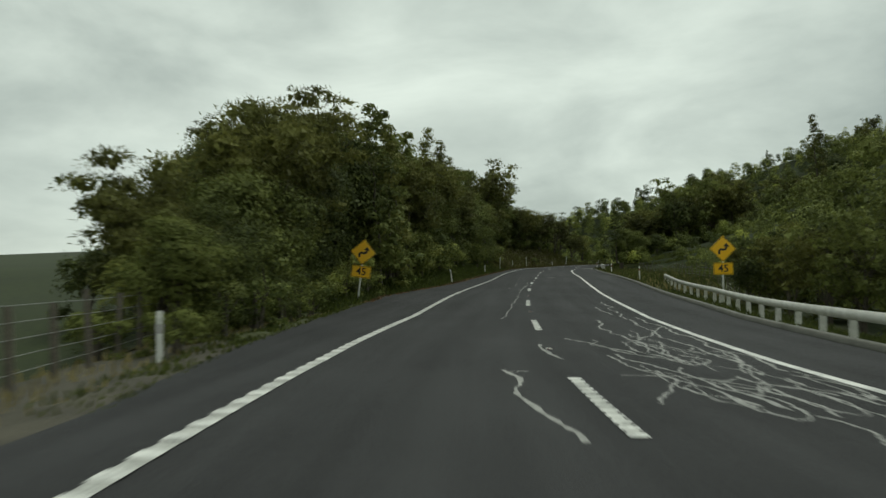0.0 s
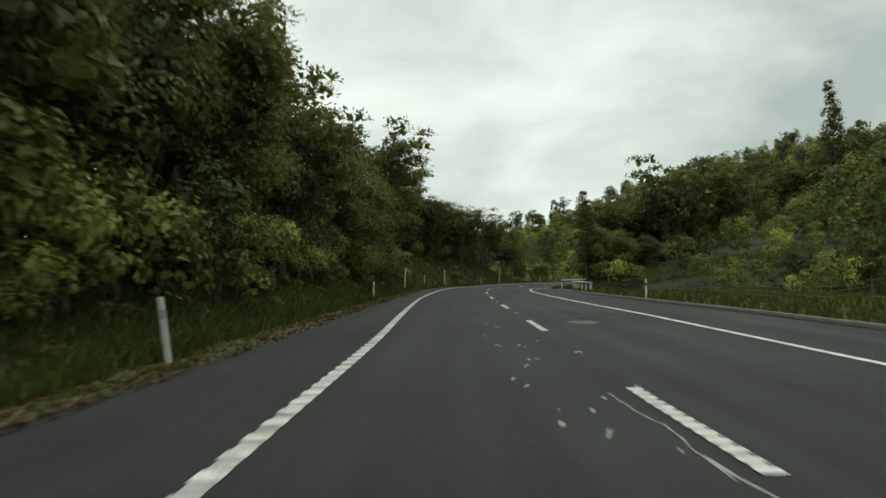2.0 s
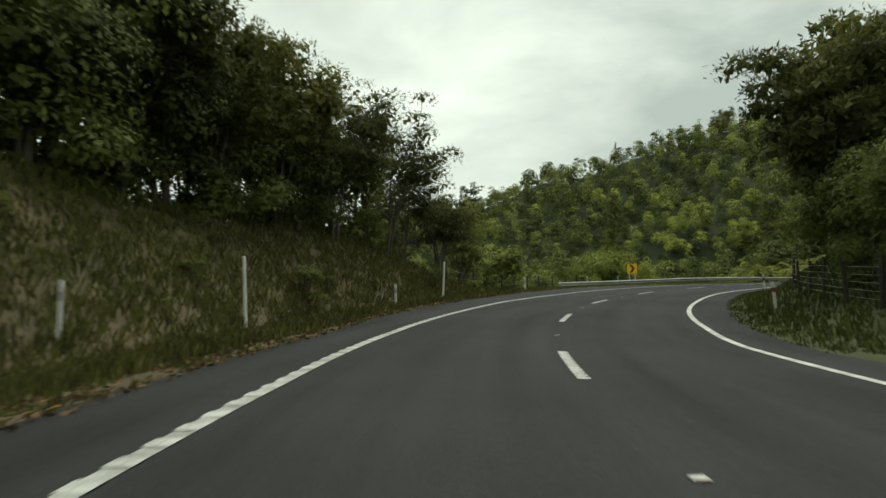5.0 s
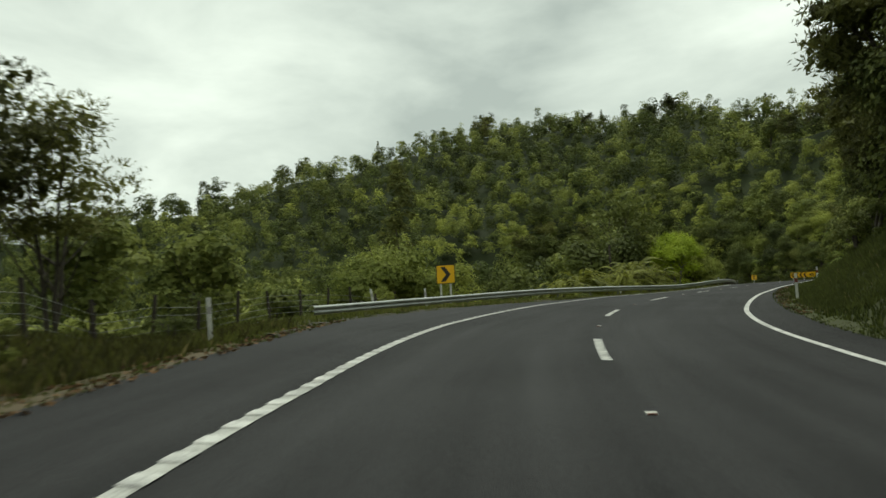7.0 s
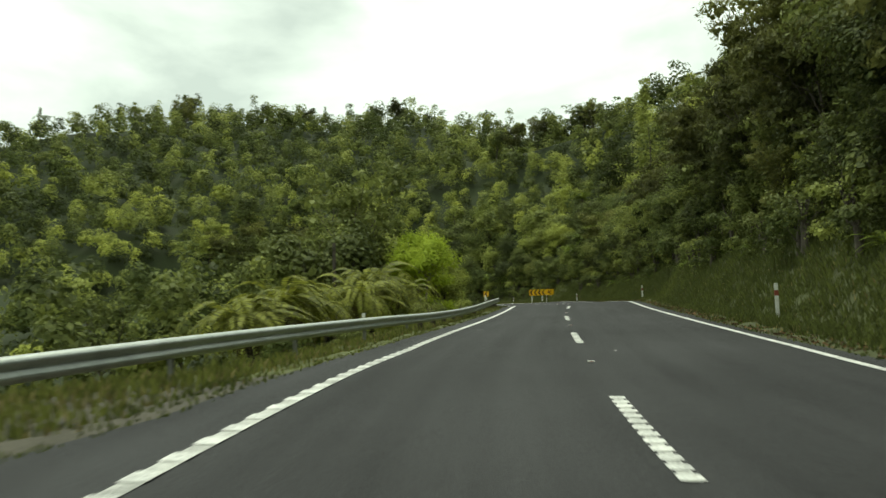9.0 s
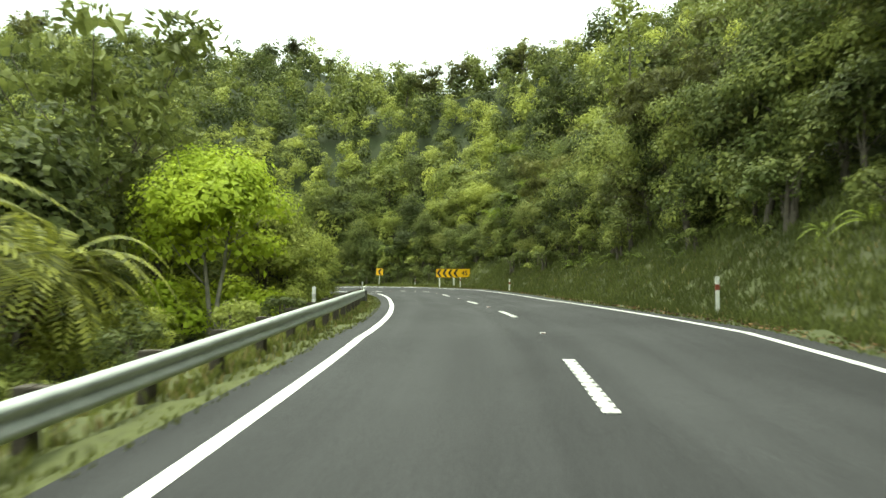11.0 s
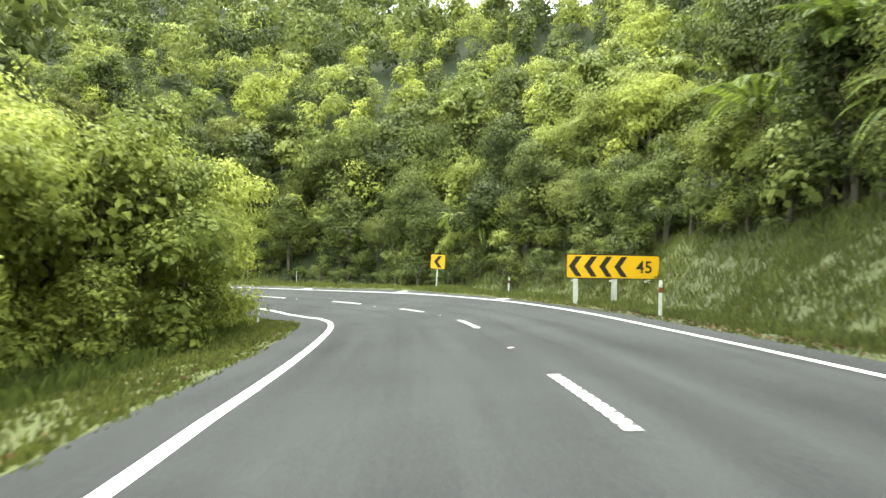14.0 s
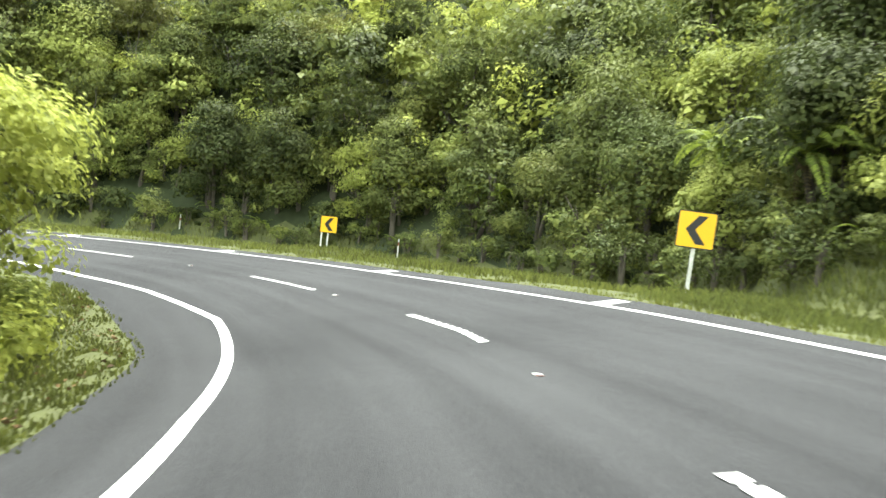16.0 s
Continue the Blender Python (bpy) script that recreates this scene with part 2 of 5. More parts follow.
L_DRY = leaf("dry_grass_blade", (0.3, 0.25, 0.11), (0.14, 0.12, 0.05), 0.3, 0.6)


# ---- mesh tools ----
def mesh(name, v, f, mat, smooth=False, normals=None):
    """A mesh from arrays of places and of faces that all have as many corners."""
    v, f = np.asarray(v, np.float32).reshape(-1, 3), np.asarray(f, np.int32)
    me = bpy.data.meshes.new(name)
    k = f.shape[1]
    me.vertices.add(len(v))
    me.vertices.foreach_set("co", v.ravel())
    me.loops.add(f.size)
    me.loops.foreach_set("vertex_index", f.ravel())
    me.polygons.add(len(f))
    me.polygons.foreach_set("loop_start", np.arange(0, f.size, k, dtype=np.int32))
    if smooth:
        me.polygons.foreach_set("use_smooth", np.ones(len(f), bool))
    me.update(calc_edges=True)
    if normals is not None:
        me.normals_split_custom_set_from_vertices(np.asarray(normals, np.float32))
    if isinstance(mat, (list, tuple)):
        for m in mat:
            me.materials.append(m)
    else:
        me.materials.append(mat)
    return me


def child(name, me, parent, label="", m=None):
    ob = new(name, me)
    ob.parent = parent
    if m is not None:
        ob.matrix_local = m
    if label:
        tagged(ob, label)
    return ob


def part(name, bm, mat, parent, label="", m=None):
    """Links a bmesh as ONE mesh object under a thing or under a part."""
    me = bpy.data.meshes.new(name)
    bm.to_mesh(me)
    bm.free()
    me.materials.append(mat)
    return child(name, me, parent, label, m)


def box(sx, sy, sz, at=(0, 0, 0), bevel=0.0, bm=None):
    """A box with its base's middle at the place given."""
    bm = bm or bmesh.new()
    made = bmesh.ops.create_cube(bm, size=1.0, matrix=Matrix.Translation((at[0], at[1], at[2] + sz / 2)) @ Matrix.Diagonal((sx, sy, sz, 1)))
    if bevel:
        edges = list({e for v in made["verts"] for e in v.link_edges})
        bmesh.ops.bevel(bm, geom=edges, offset=bevel, segments=2, affect="EDGES")
    return bm


def tube(r0, r1, h, at=(0, 0, 0), sides=10, bm=None):
    bm = bm or bmesh.new()
    bmesh.ops.create_cone(bm, cap_ends=True, segments=sides, radius1=r0, radius2=r1, depth=h, matrix=Matrix.Translation((at[0], at[1], at[2] + h / 2)))
    return bm


def limb_arrays(points, radii, sides=6):
    """A bent tapered tube through points: places and four-cornered faces."""
    p = np.asarray(points, float)
    t = np.gradient(p, axis=0)
    t /= np.linalg.norm(t, axis=1)[:, None] + 1e-9
    a = np.cross(t, (0.31, 0.9, 0.12))
    a /= np.linalg.norm(a, axis=1)[:, None] + 1e-9
    b = np.cross(t, a)
    ang = np.linspace(0, 2 * np.pi, sides, endpoint=False)
    ring = np.cos(ang)[None, :, None] * a[:, None] + np.sin(ang)[None, :, None] * b[:, None]
    v = (p[:, None] + ring * np.asarray(radii)[:, None, None]).reshape(-1, 3)
    i = np.arange(len(p) - 1)[:, None] * sides
    j = np.arange(sides)[None]
    f = np.stack([i + j, i + (j + 1) % sides, i + sides + (j + 1) % sides, i + sides + j], -1).reshape(-1, 4)
    return v, f


def joined(pieces):
    """Several (places, faces) as one."""
    vs, fs, n = [], [], 0
    for v, f in pieces:
        vs.append(v), fs.append(np.asarray(f) + n)
        n += len(v)
    return np.concatenate(vs), np.concatenate(fs)


def kites(centres, d, nor, length, width, g):
    n = len(centres)
    side = np.cross(nor, d)
    ln = (length * g.uniform(0.6, 1.3, n))[:, None]
    wd = (width * g.uniform(0.6, 1.3, n))[:, None]
    a, c = centres - d * ln * 0.5, centres + d * ln * 0.5
    mid = centres + nor * wd * 0.25 - d * ln * 0.05
    v = np.stack([a, mid - side * wd * 0.5, c, mid + side * wd * 0.5], 1).reshape(-1, 3)
    return v, np.arange(4 * n).reshape(-1, 4)


def unit(v):
    return v / (np.linalg.norm(v, axis=1)[:, None] + 1e-9)


def leaves(centres, outward, length, width, spread=0.9, droop=0.0, gen=None):
    """One bent leaf at each centre, its face turned outward and up as leaves seek the light."""
    g = gen or rng
    n = len(centres)
    nor = unit(unit(np.asarray(outward)) + g.normal(0, 0.34 * spread, (n, 3)) + (0, 0, 0.2))
    d = g.normal(0, 1, (n, 3)) - (0, 0, droop * 2)
    d = unit(d - nor * (d * nor).sum(1)[:, None])
    return kites(centres, d, nor, length, width, g)


def sprays(centres, outward, length, width, spread=0.9, droop=0.0, gen=None):
    """One narrow leaf at each centre, pointing outward, rolled at random."""
    g = gen or rng
    n = len(centres)
    d = np.asarray(outward) + g.normal(0, spread, (n, 3))
    d[:, 2] -= droop
    d = unit(d)
    side = unit(np.cross(d, g.normal(0, 1, (n, 3))))
    nor = np.cross(d, side)
    nor *= np.where((nor * outward).sum(1) < 0, -1, 1)[:, None]
    return kites(centres, d, nor, length, width, g)


# ---- the road's line ----
LINE = [(1.25, -60), (1.36, -30), (1.52, -10), (1.68, -0.1), (1.99, 10.5), (2.98, 20.35), (4.26, 31.32), (5.71, 41.2), (7.44, 51.7),
        (9.24, 62.75), (10.88, 72.5), (12.82, 83.3), (14.93, 93.6), (17.66, 103.3), (21.67, 112.8), (27.46, 121.8), (34.06, 129.3),
        (41.96, 135.9), (50.7, 140.9), (60.3, 145.0), (70.5, 148.35), (80.6, 151.35), (90.6, 154.5), (100.6, 158.6), (110.35, 163.2),
        (119.8, 168.1), (128.9, 173.4), (138.6, 180.6), (144.9, 189.2), (147.5, 198.4), (146.5, 207.2), (142.3, 214.6), (136.0, 220.0), (129.0, 224.2), (122.5, 227.5)]


def spline(points, step):
    p = np.array(points, float)
    u = np.r_[0, np.cumsum(np.hypot(*np.diff(p, axis=0).T))]
    q = np.arange(0, u[-1], step)
    n, h = len(u), np.diff(u)
    a, b = np.eye(n), np.zeros((n, 2))
    for i in range(1, n - 1):
        a[i, i - 1 : i + 2] = h[i - 1], 2 * (h[i - 1] + h[i]), h[i]
        b[i] = 6 * ((p[i + 1] - p[i]) / h[i] - (p[i] - p[i - 1]) / h[i - 1])
    m = np.linalg.solve(a, b)
    k = np.clip(np.searchsorted(u, q, "right") - 1, 0, n - 2)
    lo, hi = ((u[k + 1] - q) / h[k])[:, None], ((q - u[k]) / h[k])[:, None]
    return lo * p[k] + hi * p[k + 1] + ((lo**3 - lo) * m[k] + (hi**3 - hi) * m[k + 1]) * (h[k] ** 2)[:, None] / 6


MID = spline(LINE, 0.5)
ALONG = np.r_[0, np.cumsum(np.hypot(*np.diff(MID, axis=0).T))]
ALONG -= ALONG[np.abs(MID[:, 1]).argmin()]
HEAD = np.gradient(MID, axis=0)
HEAD /= np.hypot(*HEAD.T)[:, None]
RIGHT = np.stack([HEAD[:, 1], -HEAD[:, 0]], 1)
# along the line: height of the middle, and rise per metre to the right
GRADE = np.array([(-60, -0.235, -0.0009), (0, -0.238, -0.0062), (10, -0.234, -0.0070), (20, -0.113, -0.0087), (31, 0.238, -0.0057), (42, 0.582, 0.0035), (52, 0.907, 0.0064), (62, 1.266, 0.0041), (80, 1.841, -0.0059), (104, 2.640, -0.0245), (115, 2.887, -0.0375), (128, 3.359, -0.0529), (141, 3.752, -0.0434), (155, 4.079, -0.0433), (164, 4.266, -0.0211), (172, 4.355, -0.0017), (180, 4.430, 0.0103), (188, 4.535, 0.0131), (196, 4.694, 0.0166), (206, 4.568, 0.0169), (214, 4.436, 0.0171), (221, 4.376, 0.0206), (234, 4.237, 0.0331), (247, 3.885, 0.0565), (257, 3.511, 0.0960), (260, 3.375, 0.1139), (264, 3.237, 0.1352), (268, 3.183, 0.1274), (272, 3.253, 0.0876), (276, 3.238, 0.0798), (285, 3.228, 0.0619), (330, 2.949, 0.0243)])


def grade(s):
    return np.interp(s, GRADE[:, 0], GRADE[:, 1]), np.interp(s, GRADE[:, 0], GRADE[:, 2])


def mid(s):
    """Place, heading and right-hand way of the road's middle."""
    i = np.interp(s, ALONG, np.arange(len(ALONG)))
    k = np.arange(len(ALONG))
    return tuple(np.stack([np.interp(i, k, a[:, j]) for j in range(2)], -1) for a in (MID, HEAD, RIGHT))


# seal's left and right edges, and the painted edge lines, from the middle
SEAL_L = np.array([(-60, 5.0), (0, 4.7), (6, 4.8), (11, 5.45), (19, 6.2), (31, 6.7), (45, 5.9), (60, 5.6), (80, 5.3), (104, 5.2), (115, 5.15), (120, 5.5), (130, 5.6), (137, 6.3), (141, 6.7), (147, 7.6), (153, 6.6), (161, 4.6), (170, 4.2), (180, 4.05), (215, 4.0), (232, 4.3), (244, 4.6), (250, 4.75), (256, 4.5), (262, 4.3), (265, 3.95), (271, 4.2), (330, 4.4)])
SEAL_R = np.array([(-60, 5.2), (10, 5.55), (17, 5.85), (26, 6.3), (45, 6.8), (60, 6.9), (88, 6.9), (100, 6.6), (112, 4.5), (118, 4.75), (128, 5.15), (150, 5.2), (170, 4.4), (204, 4.1), (221, 4.8), (250, 5.1), (270, 5.3), (330, 5.0)])
PAINT_L = np.array([(-60, 3.517), (10, 3.552), (40, 3.532), (55, 3.561), (78, 3.930), (90, 3.765), (104, 3.629), (108, 3.586), (116, 3.668), (120, 3.650), (130, 3.588), (136, 3.639), (145, 3.973), (152, 3.920), (165, 3.461), (168, 3.327), (184, 3.269), (190, 3.336), (200, 3.427), (216, 3.411), (225, 3.372), (232, 3.428), (244, 3.623), (250, 3.618), (256, 3.392), (260, 3.180), (264, 2.779), (268, 2.42), (272, 2.95), (276, 3.305), (284, 3.387), (330, 3.486)])
PAINT_R = np.array([(-60, 3.180), (7, 3.280), (16, 3.387), (39, 3.706), (60, 3.757), (75, 3.649), (92, 3.612), (104, 3.581), (113, 3.394), (118, 3.604), (125, 3.680), (133, 3.814), (136, 3.801), (152, 3.804), (164, 3.993), (168, 4.050), (184, 3.701), (190, 3.615), (200, 3.602), (205, 3.584), (212, 3.813), (216, 3.851), (227, 4.050), (232, 4.073), (243, 4.171), (252, 4.434), (255, 4.530), (260, 4.552), (268, 4.198), (275, 4.161), (284, 4.091), (330, 3.728)])

# how far the painted centre line strays from the road's middle
CENTRE = np.array([(0, 0.05), (8, 0.06), (16, 0.08), (24, -0.02), (32, 0.08), (40, 0.03), (48, -0.07), (56, -0.01), (64, -0.02), (72, -0.03), (80, -0.02), (88, -0.01), (96, -0.00), (104, 0.01), (112, 0.02), (120, -0.01), (128, -0.06), (136, 0.05), (144, -0.03), (152, -0.22), (160, -0.06), (168, 0.21), (176, 0.12), (184, -0.09), (192, -0.03), (200, 0.03), (208, 0.08), (216, 0.15), (224, 0.18), (232, 0.28), (240, 0.18), (248, 0.23), (256, 0.32), (260, 0.33), (264, 0.85), (268, 0.72), (272, 0.40), (280, 0.21), (288, 0.12), (296, 0.09)])


def width(table, s):
    return np.interp(s, table[:, 0], table[:, 1])


# what lies beside the seal, by distance along: verge's width, its fall, rise per metre of the bank and its height, rise above that and its height
SIDE_L = np.array([(-60, 2.2, -0.03, -0.5, -4, 0.02, -2), (14, 2.0, -0.03, -0.4, -3, 0.02, -2), (24, 1.7, -0.3, 0.1, 0.6, -0.05, -1), (36, 1.7, -0.34, 0.35, 1.2, 0.1, 2), (52, 1.8, -0.1, 0.45, 1.8, 0.12, 2.4),
                   (95, 2.2, -0.12, 0.6, 2.4, 0.2, 4), (112, 2.7, -0.1, 1.0, 4.2, 0.25, 6), (130, 2.4, -0.12, 0.9, 3.4, 0.1, 3.8), (140, 2.0, -0.08, 0.1, 0.6, -0.2, -3), (149, 3.6, -0.03, -0.35, -5, -0.05, -8), (160, 5.6, -0.03, -0.4, -5, -0.05, -8),
                   (168, 1.8, -0.1, -0.45, -6, -0.05, -8), (205, 1.6, -0.12, -0.35, -3, -0.02, -4), (222, 2.6, -0.15, 0.06, 0.4, 0.02, 1), (255, 2.4, -0.12, 0.1, 0.6, 0.05, 2), (290, 2.0, -0.03, 0.3, 2, 0.1, 3), (302, 2.0, -0.03, 0.05, 0.3, 0.0, 0.3)])
SIDE_R = np.array([(-60, 2.0, -0.2, -0.25, -1.5, 0.08, 6), (41, 2.2, -0.18, -0.2, -1.2, 0.08, 6), (50, 2.8, -0.04, -0.05, -0.7, 0.05, 5), (55, 3.0, -0.02, -0.03, -0.6, 0.04, 4), (90, 3.0, -0.02, -0.05, -0.8, 0.05, 4), (104, 2.0, -0.02, -0.25, -1.2, 0.1, 4),
                   (114, 1.6, 0.0, 0.3, 1.0, 0.2, 4), (135, 1.4, 0.0, 0.6, 2.2, 0.2, 5), (152, 1.6, 0.0, 0.8, 3.2, 0.35, 9), (175, 1.4, -0.02, 0.95, 4.2, 0.6, 17), (200, 1.4, -0.02, 0.95, 4.2, 0.8, 28), (240, 1.5, -0.02, 0.9, 4.0, 0.85, 40), (256, 3.0, -0.01, 0.8, 3.0, 0.9, 40),
                   (264, 4.0, -0.01, 0.8, 3.0, 0.9, 40), (271, 8.5, -0.01, 0.9, 4, 0.9, 40), (280, 11.0, -0.01, 0.9, 4, 0.9, 36), (292, 10.5, -0.01, 0.8, 3, 0.8, 24), (304, 5.0, -0.01, 0.1, 0.5, 0.1, 1)])


def beside(table, s, e):
    """Rise at e metres outside the seal."""
    w, fall, m1, h1, m2, h2 = (np.interp(s, table[:, 0], table[:, k]) for k in range(1, 7))
    e = np.maximum(e, 0)
    z = fall * np.minimum(e, w)
    b = np.maximum(e - w, 0)
    run = np.abs(h1) / np.maximum(np.abs(m1), 0.02)
    z = z + np.sign(h1) * np.minimum(np.abs(m1) * b, np.abs(h1))
    c = np.maximum(b - run, 0)
    top = h2 - h1
    return z + np.sign(top) * np.minimum(np.abs(m2) * c, np.abs(top))


def nearest(x, y):
    """Distance along and to the right of the road's middle for arrays of places."""
    p = np.stack([np.ravel(x), np.ravel(y)], 1)
    s, d = np.empty(len(p)), np.empty(len(p))
    line = MID[::2]
    for a in range(0, len(p), 20000):
        q = p[a : a + 20000]
        far = (q[:, :1] - line[None, :, 0]) ** 2 + (q[:, 1:] - line[None, :, 1]) ** 2
        i = far.argmin(1) * 2
        s[a : a + 20000] = ALONG[i]
        off = q - MID[i]
        side = np.sign((off * RIGHT[i]).sum(1))
        d[a : a + 20000] = np.where(side == 0, 1, side) * np.sqrt(far.min(1))
    return s.reshape(np.shape(x)), d.reshape(np.shape(x))


def wavy(x, y, size, seed):
    """Smooth unevenness between about -1 and 1."""
    g = np.random.default_rng(seed)
    z = np.zeros(np.shape(x))
    for k in range(6):
        a, f, ph = g.uniform(0, 2 * np.pi), g.uniform(0.5, 1.8) / size, g.uniform(0, 6.28)
        z = z + np.sin((x * np.cos(a) + y * np.sin(a)) * f * 2 * np.pi + ph)
    return z / 3.5


CREST = np.array([(-300, 36), (-115, 56), (-30, 68), (55, 72), (115, 50), (190, 33), (320, 28), (600, 20)])


def hill(x, y):
    """The wooded hillside across the valley."""
    p = (x - 109) * 0.77 + (y - 172) * 0.64
    q = (x - 109) * -0.64 + (y - 172) * 0.77
    top = np.interp(q, CREST[:, 0], CREST[:, 1]) + wavy(x, y, 45, 3) * 2.5
    z = 0.53 * (p - 38) - 4 + wavy(x, y, 60, 5) * 3.0
    over = np.maximum(z - top, 0)
    z = np.minimum(z, top) - 0.55 * over
    return np.maximum(z, -8)


def ground(x, y):
    x, y = np.asarray(x, float), np.asarray(y, float)
    s, d = nearest(x, y)
    zr, bank = grade(s)
    left = d < 0
    edge = np.where(left, width(SEAL_L, s), width(SEAL_R, s))
    e = np.abs(d) - edge
    near = zr + bank * np.clip(d, -edge, edge) + np.where(left, beside(SIDE_L, s, e), beside(SIDE_R, s, e))
    far = hill(x, y)
    t = np.clip((e - np.interp(s, (250, 262, 270, 282, 300), (3, 5, 11, 13, 10))) / 14, 0, 1)
    z = near + np.maximum(far - near, 0) * t * t * (3 - 2 * t)
    away = np.clip((e - 60) / 200, 0, 1) * np.where(far > near, 0, 1)
    return z + away * (wavy(x, y, 160, 9) * 3 - 1.5) + np.clip(e - 1.5, 0, 6) / 6 * wavy(x, y, 9, 11) * 0.22


def at(s, d, up=0.0):
    """A place beside the road, standing on the ground."""
    p, h, r = mid(s)
    q = p + r * d
    edge = float(width(SEAL_L if d < 0 else SEAL_R, s))
    if abs(d) < edge:
        zr, b = grade(s)
        z = zr + b * d
    else:
        z = float(ground(q[0], q[1]))
    return float(q[0]), float(q[1]), float(z) + up


def facing(s):
    """Turn about z, in degrees, that lays a thing's y along the road."""
    h = mid(s)[1]
    return math.degrees(math.atan2(-h[0], h[1]))

# ---- ground, road and verges ----
def strip(s, d0, d1, up, across=1):
    """A ribbon along the road between two offsets."""
    s = np.asarray(s, float)
    p, _, r = mid(s)
    zr, b = grade(s)
    t = np.linspace(0, 1, across + 1)
    d = np.asarray(d0)[..., None] * (1 - t) + np.asarray(d1)[..., None] * t if np.ndim(d0) else (d0 * (1 - t) + d1 * t)[None] * np.ones((len(s), 1))
    v = np.concatenate([p[:, None] + r[:, None] * d[..., None], (zr[:, None] + b[:, None] * d + up)[..., None]], -1).reshape(-1, 3)
    i = np.arange(len(s) - 1)[:, None] * (across + 1)
    j = np.arange(across)[None]
    f = np.stack([i + j, i + j + 1, i + across + 2 + j, i + across + 1 + j], -1).reshape(-1, 4)
    return v, f


def graded(lo, hi, step, far):
    out, g = [], step
    x = hi
    while x < far:
        g *= 1.35
        x += g
        out.append(x)
    left, g, x = [], step, lo
    while x > -far:
        g *= 1.35
        x -= g
        left.append(x)
    return np.r_[left[::-1], np.arange(lo, hi + step / 2, step), out]


gx, gy = np.meshgrid(graded(-70, 300, 2.0, 3600), graded(-80, 400, 2.0, 3600))
gz = ground(gx, gy)
gs, gd = nearest(gx, gy)
ge = np.abs(gd) - np.where(gd < 0, width(SEAL_L, gs), width(SEAL_R, gs))
def reach(s, d):
    """How far out from the seal the verges' own strips go."""
    return np.where(np.asarray(d) > 0, np.interp(s, (256, 265, 273, 282, 294, 304), (7.2, 7.2, 11.0, 12.8, 12.0, 7.2)), 7.2)


for _ in range(6):
    pad = np.pad(gz, 1, mode="edge")
    soft = (pad[:-2, 1:-1] + pad[2:, 1:-1] + pad[1:-1, :-2] + pad[1:-1, 2:]) / 4
    k = np.clip((ge - reach(gs, gd)) / 6, 0, 1)
    gz = gz * (1 - k) + soft * k

gz = gz - np.clip((reach(gs, gd) - ge) / 2.0, 0, 1) * 0.45
gz = gz.astype(float)
rows, cols = gx.shape


def floor_z(x, y):
    """Height of what a plant stands on: the verges near the road, the ground sheet away from it."""
    x, y = np.asarray(x, float), np.asarray(y, float)
    i = np.clip(np.searchsorted(gx[0], x) - 1, 0, cols - 2)
    j = np.clip(np.searchsorted(gy[:, 0], y) - 1, 0, rows - 2)
    u, v = (x - gx[0, i]) / (gx[0, i + 1] - gx[0, i]), (y - gy[j, 0]) / (gy[j + 1, 0] - gy[j, 0])
    sheet = (gz[j, i] * (1 - u) + gz[j, i + 1] * u) * (1 - v) + (gz[j + 1, i] * (1 - u) + gz[j + 1, i + 1] * u) * v
    s, d = nearest(x, y)
    e = np.abs(d) - np.where(d < 0, width(SEAL_L, s), width(SEAL_R, s))
    return np.where(e < reach(s, d), np.maximum(ground(x, y), sheet), sheet)


gi = np.arange(rows * cols).reshape(rows, cols)
land = new("ground", mesh("ground", np.stack([gx, gy, gz], -1), np.stack([gi[:-1, :-1], gi[:-1, 1:], gi[1:, 1:], gi[1:, :-1]], -1).reshape(-1, 4), FLOOR_DUFF, True))
tagged(land, "dark leaf-littered forest ground rising to wooded hills", "ground", kind="structure")

LAST = float(ALONG[-1]) - 1
S = np.arange(-58, LAST, 1.0)
road = new("road", mesh("road", *strip(S, -width(SEAL_L, S), width(SEAL_R, S), 0.0, 12), ASPHALT, True))
uvs = np.stack([np.linspace(0, 1, 13)[None] * (width(SEAL_R, S) + width(SEAL_L, S))[:, None] - width(SEAL_L, S)[:, None], S[:, None] * np.ones((1, 13))], -1).reshape(-1, 2)
layer = road.data.uv_layers.new(name="UVMap")
loops = np.empty(len(road.data.loops), np.int32)
road.data.loops.foreach_get("vertex_index", loops)
layer.data.foreach_set("uv", uvs[loops].astype(np.float32).ravel())
tagged(road, "dark grey two-lane asphalt road, worn and patched", "road", kind="structure")


